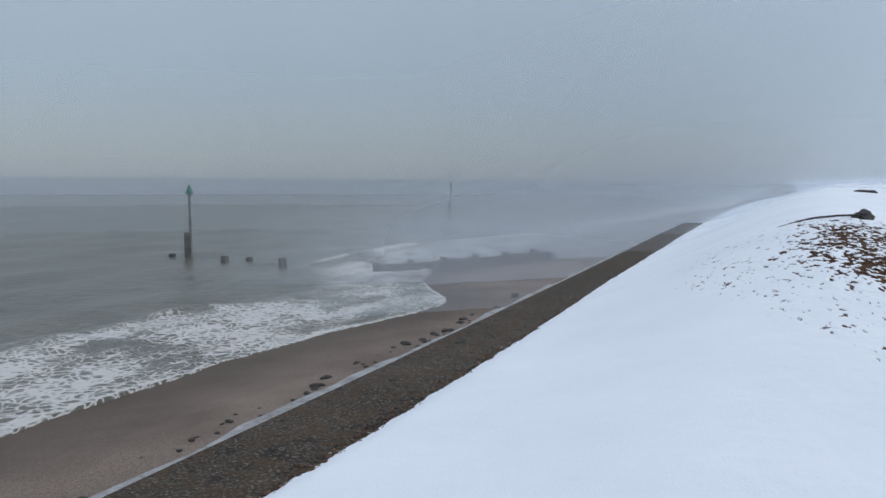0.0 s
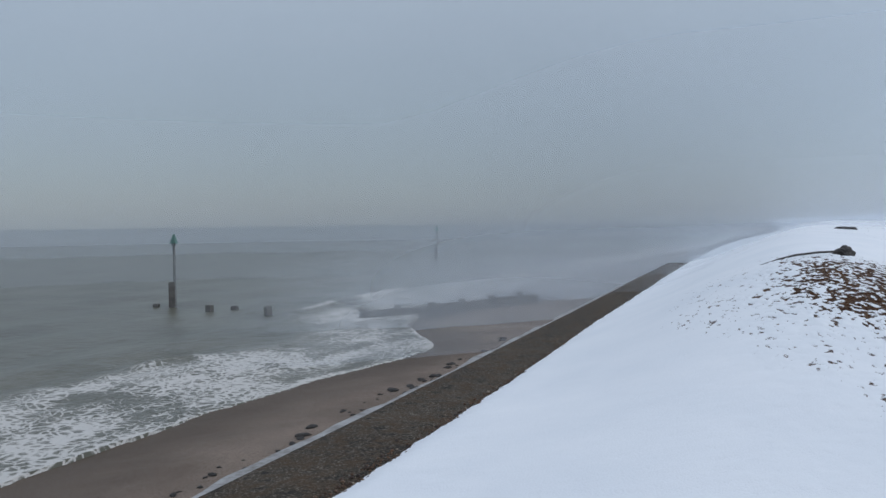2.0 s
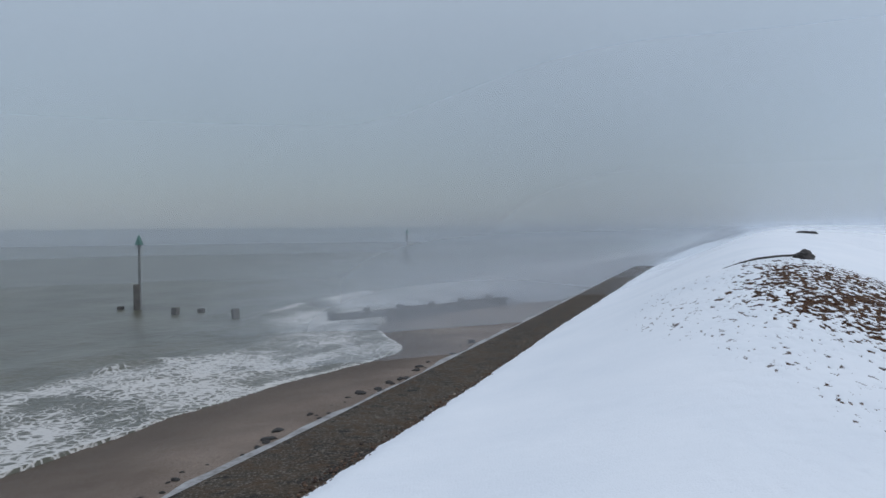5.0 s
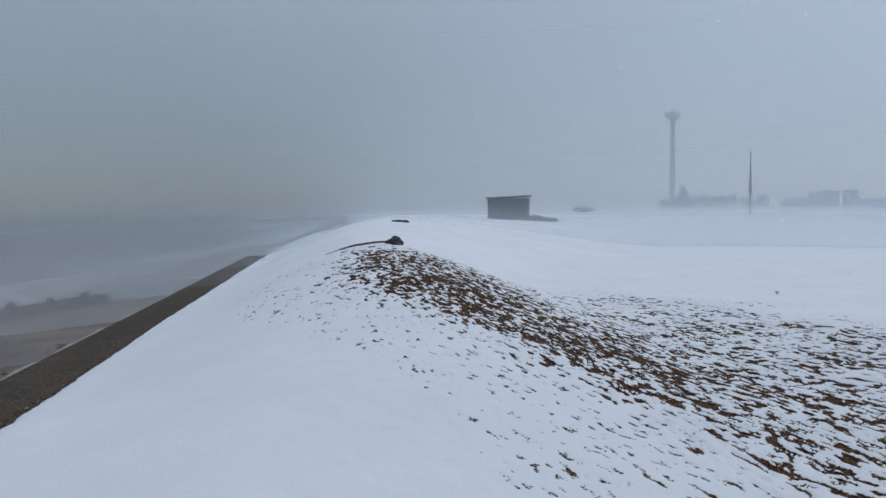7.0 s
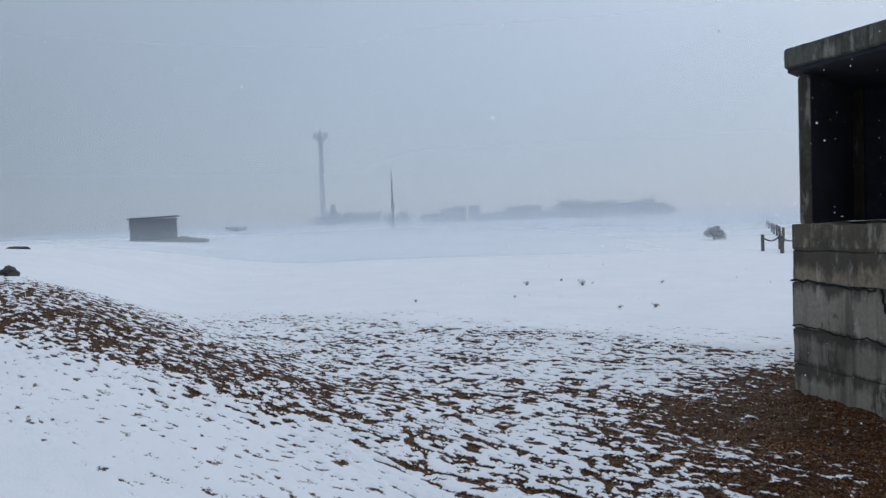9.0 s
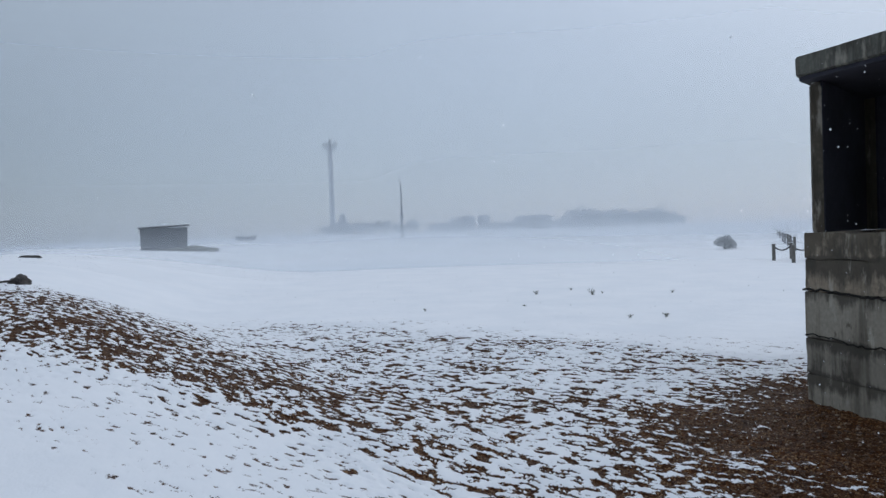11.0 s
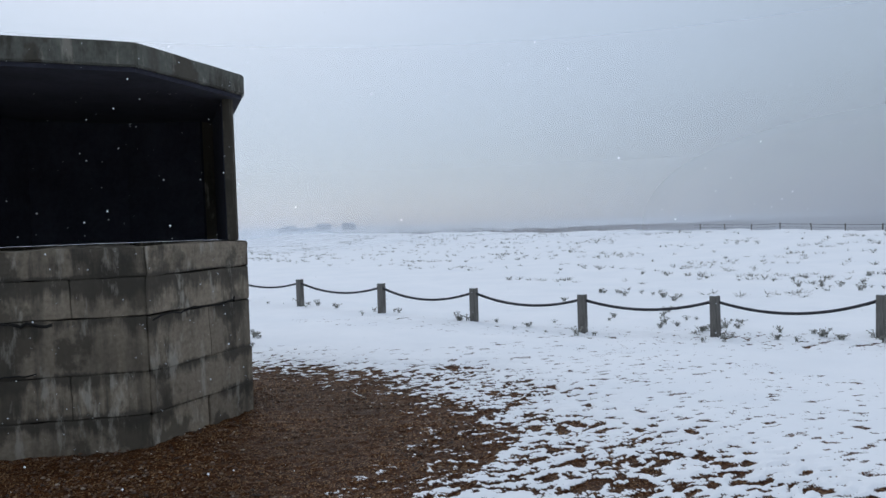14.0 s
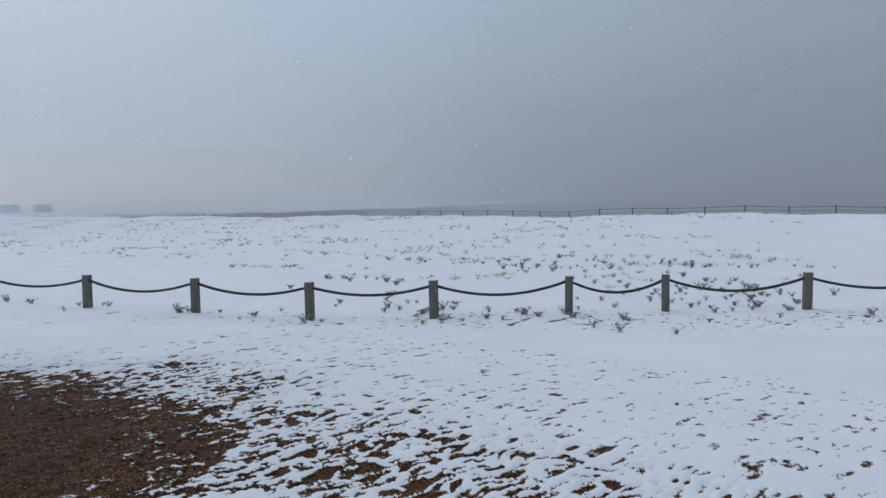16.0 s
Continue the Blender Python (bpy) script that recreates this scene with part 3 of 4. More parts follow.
# ---------- sea wall ----------
def wall_run():
    bm = bmesh.new()
    rows = []
    n = 160
    for i in range(n + 1):
        s = -25 + 155 * i / n
        j = [0.03 * (noise.noise((s * 1.7, k * 3.1, 0.2))) for k in range(4)]
        prof = [(WALL_OUT - 0.08, BEACH - 2.0), (WALL_OUT + j[0] * 0.4, WALL_TOP - 0.035), (WALL_OUT + 0.04 + j[0] * 0.4, WALL_TOP + j[1] * 0.2),
                (0.5 * (WALL_IN + WALL_OUT), WALL_TOP + 0.015 + j[2] * 0.3), (WALL_IN - 0.05 + j[3], WALL_TOP + 0.01), (WALL_IN + 0.02 + j[3], WALL_TOP - 0.05), (WALL_IN + 0.02, BEACH - 2.0)]
        rows.append([bm.verts.new((*xy(s, u), z)) for u, z in prof])
    for a, b in zip(rows, rows[1:]):
        for k in range(len(a) - 1):
            bm.faces.new((a[k], a[k + 1], b[k + 1], b[k]))
    bmesh.ops.recalc_face_normals(bm, faces=bm.faces[:])
    ob = link_mesh("sea_wall", bm, M_WALL)
    return tagged(ob, "dark worn concrete sea wall beside the snow bank", "sea wall", kind="structure")


def snow_ledge():
    """Thin snow on the narrow lower step at the wall's seaward face."""
    bm = bmesh.new()
    rows = []
    for i in range(301):
        s = -20 + 120 * i / 300
        out = -4.74 - 0.10 * noise.noise((s * 0.9, 0.3, 0)) - 0.05 * noise.noise((s * 4, 2.3, 0))
        rows.append([bm.verts.new((*xy(s, u), z)) for u, z in ((WALL_OUT + 0.02, -0.78), (out + 0.06, -0.79), (out, -0.83), (out - 0.02, -2.4))])
    for a, b in zip(rows, rows[1:]):
        for k in range(3):
            bm.faces.new((a[k], b[k], b[k + 1], a[k + 1]))
    bmesh.ops.recalc_face_normals(bm, faces=bm.faces[:])
    return tagged(link_mesh("wall_step", bm, M_STEP), "lower ledge of the sea wall under thin wet snow", "ledge", kind="structure")


wall_run()
M_STEP = simple("thin_wet_snow", (0.17, 0.16, 0.148), (0.4, 0.4, 0.4), 3, 0.6, 0.3, 0.01)
snow_ledge()

# ---------- the lookout shelter ----------
C0 = (8.3, -0.82)
FRONT = [(7.75, 0.78), (6.96, 0.0), (6.57, -1.16), (7.25, -2.12)]
PLAN = [(x - C0[0], y - C0[1]) for x, y in FRONT]
PLAN = PLAN + [(-x, -y) for x, y in PLAN]
shelter = thing("lookout_shelter", pose(*C0, 0), "stained eight-sided concrete lookout shelter with open dark front", "shelter")


def plan(grow):
    """The eight corners, moved outwards by some metres."""
    return [(x * (1 + grow / math.hypot(x, y)), y * (1 + grow / math.hypot(x, y))) for x, y in PLAN]


def wall_piece(k, g_out, g_in, z0, z1, f0=0.0, f1=1.0, bev=0.012):
    """A stretch of side k, from fraction f0 to f1 of its length."""
    o, i = plan(g_out), plan(g_in)
    lerp = lambda p, q, f: (p[0] + (q[0] - p[0]) * f, p[1] + (q[1] - p[1]) * f)
    p, q, pi, qi = o[k], o[(k + 1) % 8], i[k], i[(k + 1) % 8]
    return prism([lerp(p, q, f0), lerp(p, q, f1), lerp(pi, qi, f1), lerp(pi, qi, f0)], z0, z1, bev)


def ragged(bm, amount, seed):
    """Chipped, uneven edges: finer faces pushed about."""
    bmesh.ops.subdivide_edges(bm, edges=bm.edges[:], cuts=5, use_grid_fill=True)
    for v in bm.verts:
        v.co += Vector(noise.noise_vector(v.co * 5 + Vector((seed, 0, 0)))) * amount
    return bm


COURSES = (-0.3, 0.25, 0.57, 0.985, 1.275, 1.50)
for k in range(8):
    for c, (z0, z1) in enumerate(zip(COURSES, COURSES[1:])):
        cuts = (0.0, random.uniform(0.4, 0.6), 1.0) if (k, c) in ((1, 1), (2, 2), (2, 0), (1, 3)) else (0.0, 1.0)
        for f0, f1 in zip(cuts, cuts[1:]):
            bm = wall_piece(k, random.uniform(-0.006, 0.008), -0.3, z0 + (0.006 if c == 3 else 0.002), z1 - (0.004 if c == 2 else 0.002), f0 + 0.0015, f1 - 0.0015, 0.006)
            part("block", ragged(bm, (0.024 if c == 4 else 0.013) if k < 3 else 0.004, k * 7 + c) if k < 3 else bm, M_PALE if k == 0 and c in (0, 1, 2) else M_CONC, shelter)
OPEN = (0, 1, 2)
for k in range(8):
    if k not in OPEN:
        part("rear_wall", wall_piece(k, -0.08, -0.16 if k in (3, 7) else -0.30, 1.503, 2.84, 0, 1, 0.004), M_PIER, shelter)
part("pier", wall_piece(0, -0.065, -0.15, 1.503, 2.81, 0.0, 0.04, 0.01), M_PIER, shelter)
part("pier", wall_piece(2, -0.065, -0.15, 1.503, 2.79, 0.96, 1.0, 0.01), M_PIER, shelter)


def crack(k, points, r=0.006):
    """A jagged dark crack on side k, through (fraction, height) points."""
    o = plan(0.012)
    p, q = Vector((*o[k], 0)), Vector((*o[(k + 1) % 8], 0))
    line = []
    for (f0, z0), (f1, z1) in zip(points, points[1:]):
        for j in range(6):
            t = j / 6
            f, z = f0 + (f1 - f0) * t + random.uniform(-0.011, 0.011), z0 + (z1 - z0) * t + random.uniform(-0.013, 0.013)
            line.append(tuple(p.lerp(q, f) + Vector((0, 0, z))))
    return part("crack", rod(line, r, 5), M_CRACK, shelter, "jagged dark crack")


crack(0, [(0.9, 0.98), (0.95, 0.75), (0.985, 0.57), (0.985, 0.3), (0.99, -0.1)], 0.009)
crack(0, [(0.0, 0.60), (0.25, 0.605), (0.55, 0.57), (0.8, 0.59), (0.98, 0.55)], 0.006)
crack(0, [(0.0, 1.0), (0.35, 1.0), (0.6, 0.985), (0.9, 0.97)], 0.010)
crack(1, [(0.02, 0.56), (0.2, 0.60), (0.42, 0.61)], 0.006)
crack(1, [(0.02, 0.98), (0.3, 0.965), (0.5, 0.955)], 0.012)
crack(2, [(0.05, 0.955), (0.4, 0.985), (0.8, 0.99), (0.82, 1.03)], 0.008)
# floor and lining take the dark colour that carries the interior's shade
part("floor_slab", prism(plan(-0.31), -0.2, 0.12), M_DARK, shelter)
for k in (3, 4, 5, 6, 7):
    part("inner_lining", wall_piece(k, -0.164 if k in (3, 7) else -0.305, -0.18 if k in (3, 7) else -0.33, 1.505, 2.85, 0, 1, 0), M_DARK, shelter, "inner wall face with the interior's shade in its colour")
def tipped(bm):
    """The roof lies a little out of level."""
    for v in bm.verts:
        v.co.z += 0.04 * (0.985 * v.co.y + 0.17 * v.co.x + 0.6)
    return bm


# ceiling reaches out under the eaves, its shade put into the dark colour
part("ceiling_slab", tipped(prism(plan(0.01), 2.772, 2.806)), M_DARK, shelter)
part("roof_slab", ragged(tipped(prism(plan(0.04), 2.81, 2.985, 0.012)), 0.006, 3), M_ROOF, shelter, "rain-streaked grey roof slab")
part("roof_cap", tipped(prism(plan(-0.04), 2.986, 3.02, 0.01, 0.7)), M_ROOF, shelter)


# ---------- rope fence ----------
POSTS = [(15.24, -5.47), (12.96, -6.2), (10.95, -6.91), (8.97, -7.51), (7.48, -8.57), (6.01, -9.94), (4.885, -10.84), (3.2, -12.02), (1.4, -13.1), (17.6, -4.7)]
POSTS = sorted(POSTS, key=lambda p: -p[0])


def fence_post(h):
    e = thing("fence_post", Matrix(), "squat weathered square timber post carrying a rope", "post", "posts of the rope fence")
    part("shaft", box(0.115, 0.115, h + 0.3, 0, 0, -0.3, 0.012), M_WOOD, e)
    part("snow_cap", box(0.1, 0.09, 0.012, 0.01, 0, h - 0.002, 0.005), M_SNOW, e, "thin cap of snow")
    return e


first_post = fence_post(0.54)
heads = []
for n, (px, py) in enumerate(POSTS):
    g = ground_z(px, py) + 0.02
    m = pose(px, py, g, random.uniform(-1.5, 1.5), random.uniform(-1.5, 1.5), 25 + random.uniform(-8, 8))
    if n == 0:
        first_post.matrix_world = m
    else:
        copy_thing(first_post, m)
    heads.append(Vector((px, py, g + 0.47)))
for a, b in zip(heads, heads[1:]):
    sag = random.uniform(0.11, 0.2)
    pts = [tuple(a.lerp(b, t) - Vector((0, 0, 4 * sag * t * (1 - t)))) for t in np.linspace(0, 1, 15)]
    tagged(link_mesh("rope", rod(pts, 0.022), M_ROPE, True), "dark rope sagging between fence posts", "rope", "ropes of the fence")

# ---------- rock on the ridge ----------
def boulder(x, y, sx, sy, sz, seed, label):
    bm = bmesh.new()
    bmesh.ops.create_icosphere(bm, subdivisions=4, radius=1)
    for v in bm.verts:
        d = 1 + 0.35 * noise.noise(v.co * 1.4 + Vector((seed, 0, 0))) + 0.12 * noise.noise(v.co * 4 + Vector((0, seed, 0)))
        v.co = Vector((v.co.x * sx * d, v.co.y * sy * d, v.co.z * sz * d))
    ob = link_mesh("boulder", bm, M_ROCK, False)
    ob.matrix_world = pose(x, y, ground_z(x, y) + sz * 0.35, 0, 0, seed * 40)
    return tagged(ob, label, "boulder")


boulder(6.99, 12.25, 0.2, 0.14, 0.12, 1, "dark wet boulder lying on the shingle ridge")
boulder(12.4, 21.8, 0.36, 0.22, 0.06, 3, "low dark stone half buried in drifted snow")

log = [(6.85, 12.2, 0.07), (6.5, 12.15, 0.05), (6.1, 12.12, 0.04), (5.8, 12.1, 0.02), (5.45, 12.1, -0.01)]
drift_log = link_mesh("driftwood", rod([(x, y, ground_z(x, y) + z) for x, y, z in log], 0.018, 8), M_ROCK, True)
tagged(drift_log, "dark wet driftwood branch lying against the boulder", "driftwood")

# ---------- far hut ----------
hut = thing("beach_hut", pose(42.4, 54.9, ground_z(42.4, 54.9), 0, 0, -38), "dark boarded hut with sloping flat roof in snow", "hut")
part("wall", prism([(-1.9, -1.4), (1.9, -1.4), (1.9, 1.4), (-1.9, 1.4)], -0.5, 2.0, 0.02), M_HUT, hut)
for k in range(9):
    part("board", box(0.36, 0.03, 2.0, -1.7 + 0.425 * k, -1.42, 0.0, 0.008), M_HUT, hut)
roof = part("roof", box(4.2, 3.3, 0.1, 0, 0, 0, 0.02), M_ROOFING, hut, "dark sloping felt roof")
roof.matrix_basis = pose(0, 0, 2.06, 0, -2.5, 0)
drift = bmesh.new()
bmesh.ops.create_uvsphere(drift, u_segments=24, v_segments=12, radius=1, matrix=Matrix.Diagonal((2.6, 1.2, 0.45, 1)))
for v in drift.verts:
    v.co += Vector(noise.noise_vector(v.co * 1.5)) * 0.18
drift = link_mesh("scrub_clump", drift, M_SHRUB, True)
drift.matrix_world = pose(43.4, 53.0, ground_z(43.4, 53.0), 0, 0, -38)
tagged(drift, "low dark scrub at the foot of the hut", "scrub")

# ---------- channel markers in the sea ----------
def marker(x, y, top, lean, far=False):
    e = thing("channel_marker", pose(x, y, SEA, lean, 0, 20), "green topmark on a pole standing in the sea", "beacon", "sea markers")
    h = top - SEA
    part("pile", box(0.3, 0.26, 1.75, -0.09, 0, -0.5, 0.03), M_TIMBER, e, "dark timber pile")
    part("pole", tube(0.075, 0.06, -0.5, h - 0.45, 12, 0.06), M_STEEL, e)
    part("topmark", tube(0.2, 0.03, h - 0.46, h, 16, 0.06, 0, 0.012), M_GREEN, e, "green cone topmark")
    part("collar", tube(0.12, 0.12, h - 0.56, h - 0.5, 12, 0.06), M_STEEL, e)
    return e


marker(-12.55, 36.04, 1.30, 0.8)
marker(0.6, 85.3, 1.3, -0.5)
marker(32.0, 126.3, 2.6, 0.0)
marker(64.5, 168.4, 3.2, 0.0)

# ---------- groyne and stumps ----------
GA, GB = Vector((-2.8, 31.0, 0)), Vector((8.7, 37.9, 0))
gl, gdir = (GB - GA).length, math.degrees(math.atan2(GB.y - GA.y, GB.x - GA.x))
groyne = thing("groyne", pose(GA.x, GA.y, 0, 0, 0, gdir), "dark timber groyne running from sea wall into surf", "groyne")
for k in range(2):
    for i in range(4):
        l = gl / 4
        part("plank", box(l - 0.03, 0.12, 0.27, (i + 0.5) * l, random.uniform(-0.01, 0.01), -2.56 + 0.285 * k + 0.07 * i, 0.015), M_TIMBER, groyne)
for i in range(9):
    part("pile", box(0.24, 0.24, 1.0, i * gl / 8, 0.2, -2.80 + 0.035 * i + random.uniform(-0.08, 0.04) - 0.1, 0.02), M_TIMBER, groyne)
for x, y, h in ((-13.44, 36.1, 0.2), (-10.25, 34.1, 0.32), (-9.25, 34.7, 0.2), (-7.23, 32.7, 0.38)):
    ob = link_mesh("stump", box(0.3, 0.26, 1.0 + h, 0, 0, -1.0, 0.04), M_TIMBER)
    ob.matrix_world = pose(x, y, SEA, 3, 2, x * 20)
    tagged(ob, "dark rotten timber stump standing in the water", "stump", "old groyne stumps")

# ---------- stones and weed on the beach ----------
rng = random.Random(5)


def lump_mesh(name, seed):
    bm = bmesh.new()
    bmesh.ops.create_icosphere(bm, subdivisions=2, radius=1)
    for v in bm.verts:
        v.co *= 1 + 0.5 * noise.noise(v.co * 1.3 + Vector((seed, 0, 3)))
    me = bpy.data.meshes.new(name)
    bm.to_mesh(me)
    bm.free()
    me.materials.append(M_ROCK)
    return me


LUMPS = [lump_mesh("beach_stone", k * 3.7) for k in range(4)]
for i in range(90):
    s = 5.5 + 17 * rng.random()
    u = -7.2 + rng.gauss(0, 0.22) + 0.2 * math.sin(s * 1.3)
    x, y = xy(s, u)
    r = rng.choice((0.02, 0.025, 0.03, 0.04, 0.05, 0.06, 0.085))
    ob = new("beach_stone", LUMPS[i % 4])
    ob.matrix_world = pose(x, y, ground_z(x, y) + r * 0.15, 0, 0, rng.random() * 360) @ Matrix.Diagonal((r * 1.6, r, r * 0.45, 1))
    tagged(ob, "dark wet stone on the sand by the sea wall", "stone", "stones along the strand line")

# ---------- far skyline inland ----------
tower = thing("radar_tower", pose(227.8, 193.2, ground_z(227.8, 193.2), 0, 0, 40), "tall pale concrete tower with railed platform and radar scanner", "tower")
part("shaft", tube(1.1, 0.85, -1, 33.5, 20), M_TOWER, tower)
part("platform", tube(0.9, 2.2, 33.6, 34.6, 12), M_TOWER, tower)
part("deck", tube(2.9, 2.9, 34.6, 34.9, 12), M_TOWER, tower)
for k in range(12):
    a = k * math.pi / 6
    part("rail_post", tube(0.09, 0.09, 34.9, 36.7, 6, 2.75 * math.cos(a), 2.75 * math.sin(a)), M_STEEL, tower)
ring = [(2.75 * math.cos(k * math.pi / 12), 2.75 * math.sin(k * math.pi / 12), 36.6) for k in range(25)]
part("hand_rail", rod(ring, 0.12), M_STEEL, tower)
part("mid_rail", rod([(x, y, 35.8) for x, y, z in ring], 0.12), M_STEEL, tower)
part("scanner_pedestal", tube(0.7, 0.4, 34.9, 37.6, 10), M_TOWER, tower)
part("scanner", box(4.0, 0.5, 0.7, 0, 0, 37.6, 0.08), M_TOWER, tower, "flat radar scanner bar")

mast = thing("flag_mast", pose(98.95, 69.1, ground_z(98.95, 69.1)), "slim dark mast with small crosstree", "mast")
part("lower_mast", tube(0.2, 0.16, -0.5, 4.5, 10), M_STEEL, mast)
part("collar", tube(0.26, 0.26, 3.2, 4.2, 10), M_ROOFING, mast)
part("upper_mast", tube(0.15, 0.07, 4.5, 9.1, 10), M_ROOFING, mast)
part("crosstree", box(1.0, 0.07, 0.07, 0, 0, 8.5, 0.01), M_ROOFING, mast)
part("finial", tube(0.12, 0.12, 9.1, 9.4, 8), M_STEEL, mast)

house = thing("cupola_house", pose(193.5, 159.7, ground_z(193.5, 159.7) - 0.5, 0, 0, 35), "low dark house with hipped roof and small cupola", "house")
part("wall", box(7.5, 6.5, 3.2, 0, 0, -0.5, 0.05), M_HUT, house)
part("roof", prism([(-4.1, -3.6), (4.1, -3.6), (4.1, 3.6), (-4.1, 3.6)], 2.7, 5.4, 0, 0.25), M_ROOFING, house)
part("cupola", tube(0.9, 0.9, 5.2, 6.6, 8), M_HUT, house)
part("cupola_cap", tube(1.1, 0.1, 6.6, 7.6, 8), M_ROOFING, house)
part("lean_to", box(5, 3.5, 1.8, -5.5, -1, -0.4, 0.05), M_HUT, house)


def low_building(x, y, w, d, h, turn, label, cat="building", chimneys=()):
    e = thing("low_building", pose(x, y, ground_z(x, y), 0, 0, turn), label, cat)
    part("wall", box(w, d, h + 0.5, 0, 0, -0.5, 0.05), M_HUT, e)
    part("roof", prism([(-w / 2 - 0.3, -d / 2 - 0.3), (w / 2 + 0.3, -d / 2 - 0.3), (w / 2 + 0.3, d / 2 + 0.3), (-w / 2 - 0.3, d / 2 + 0.3)], h, h + 0.9, 0, 0.7), M_ROOFING, e)
    for cx, ch in chimneys:
        part("chimney", box(1.1, 1.1, ch, cx, 0, h + 0.2, 0.05), M_HUT, e)
    return e


low_building(222, 135.5, 17, 7, 2.0, 60, "long low building with chimneys in blowing snow", chimneys=((-7, 2.6), (-3, 2.6)))
low_building(260.5, 149.5, 4, 4, 5.0, 60, "dim square block behind blowing snow")
low_building(263.5, 144, 3.5, 3.5, 5.2, 60, "dim square block behind blowing snow")
low_building(272.7, 126.4, 16, 6, 4.4, 65, "long flat building on the skyline in blowing snow")
low_building(204.9, -81.6, 12, 4, 1.3, -20, "row of low sheds on the snowy skyline", "shed")
low_building(202.0, -88.5, 4, 4, 1.4, -20, "small shed on the snowy skyline", "shed")

boat = thing("rowing_boat", pose(96.0, 102.0, ground_z(96, 102), 0, 0, -40), "dark boat drawn up on the snow", "boat")
hull = bmesh.new()
rings = []
for i in range(9):
    t = i / 8 * 2 - 1
    w = 0.85 * math.sqrt(max(0.02, 1 - abs(t) ** 2.6))
    rings.append([hull.verts.new((t * 1.9, w * c, z + 0.18 * t * t)) for c, z in ((-1, 0.85), (-0.8, 0.35), (0, 0.05), (0.8, 0.35), (1, 0.85), (0.86, 0.85), (0, 0.6), (-0.86, 0.85))])
for a, b in zip(rings, rings[1:]):
    for k in range(8):
        hull.faces.new((a[k], a[(k + 1) % 8], b[(k + 1) % 8], b[k]))
hull.faces.new(rings[0][::-1])
hull.faces.new(rings[-1])
part("hull", hull, M_HUT, boat)
part("mast", tube(0.06, 0.05, 0.3, 2.0, 8, -0.9), M_ROOFING, boat)


# ---------- shrubs: many small twigs and leaves ----------
def shrub_mesh(name, w, d, h, count, size, seed, lobes=5):
    r = random.Random(seed)
    centres = [(r.uniform(-0.4, 0.4) * w, r.uniform(-0.3, 0.3) * d, r.uniform(0.2, 0.55) * h, r.uniform(0.35, 0.6)) for _ in range(lobes)]
    verts, faces = [], []
    for _ in range(count):
        cx, cy, cz, k = r.choice(centres)
        a, b, q = r.uniform(0, 6.283), math.acos(r.uniform(-0.3, 1)), r.random() ** 0.35
        p = Vector((cx + k * w * 0.55 * q * math.sin(b) * math.cos(a), cy + k * d * 0.6 * q * math.sin(b) * math.sin(a), max(0.0, cz + k * h * 0.85 * q * math.cos(b))))
        rot = Euler((r.uniform(0, 6.28), r.uniform(0, 6.28), r.uniform(0, 6.28))).to_matrix()
        n, l = len(verts), size * r.uniform(0.5, 1.5)
        verts += [tuple(p + rot @ Vector(v)) for v in ((0, 0, 0), (l * 0.22, l * 0.5, 0), (0, l, 0.1 * l), (-l * 0.22, l * 0.5, 0))]
        faces.append((n, n + 1, n + 2, n + 3))
    me = bpy.data.meshes.new(name)
    me.from_pydata(verts, [], faces)
    me.materials.append(M_SHRUB)
    return me


def shrub(x, y, z, w, d, h, count, size, seed, label, turn=0):
    e = thing("shrub", pose(x, y, z, 0, 0, turn), label, "shrub")
    c = new("crown", shrub_mesh("crown", w, d, h, count, size, seed))
    if "dusted" in label:
        c.data.materials[0] = M_FROST
    c.parent = e
    r = random.Random(seed)
    for _ in range(3):
        dx, dy = r.uniform(-0.3, 0.3) * w, r.uniform(-0.3, 0.3) * d
        part("stem", rod([(0, 0, -0.2), (dx * 0.4, dy * 0.4, h * 0.3), (dx, dy, h * 0.7)], 0.02 * h + 0.01), M_STEM, e)
    return e


shrub(50.2, 9.7, ground_z(50.2, 9.7), 1.35, 1.2, 0.95, 2400, 0.12, 3, "snow-dusted grey bush alone on the white field")
far = "dim grey shrubs along the snowy skyline"
for k, (x, y, w, h) in enumerate(((182.2, 157.1, 7, 2.6), (188.5, 149.5, 7, 4.2), (191.0, 146.5, 6, 3.6), (193.5, 143, 7, 5.0), (199.3, 134.8, 9, 4.4), (196, 138, 6, 3.4))):
    shrub(x, y, ground_z(x, y), w, 4, h, 700, 0.8, 20 + k, far, 50)
for k, (x, y, w, h) in enumerate(((263.7, 95.8, 24, 6.6), (255, 107, 22, 3.4), (268, 83.3, 24, 6.4), (270, 72, 20, 4.5), (240, 122, 24, 2.2), (247, 113, 18, 2.6))):
    shrub(x, y, ground_z(x, y), w, 8, h, 1200, 1.5, 30 + k, "dim wooded mound in blowing snow", 70)
shrub(208.5, -72, 0, 13, 6, 2.6, 900, 0.9, 41, "dark clump of trees on the snowy skyline", -20)
shrub(206.5, -77, 0, 7, 5, 1.7, 500, 0.7, 42, "dark clump of trees on the snowy skyline", -20)

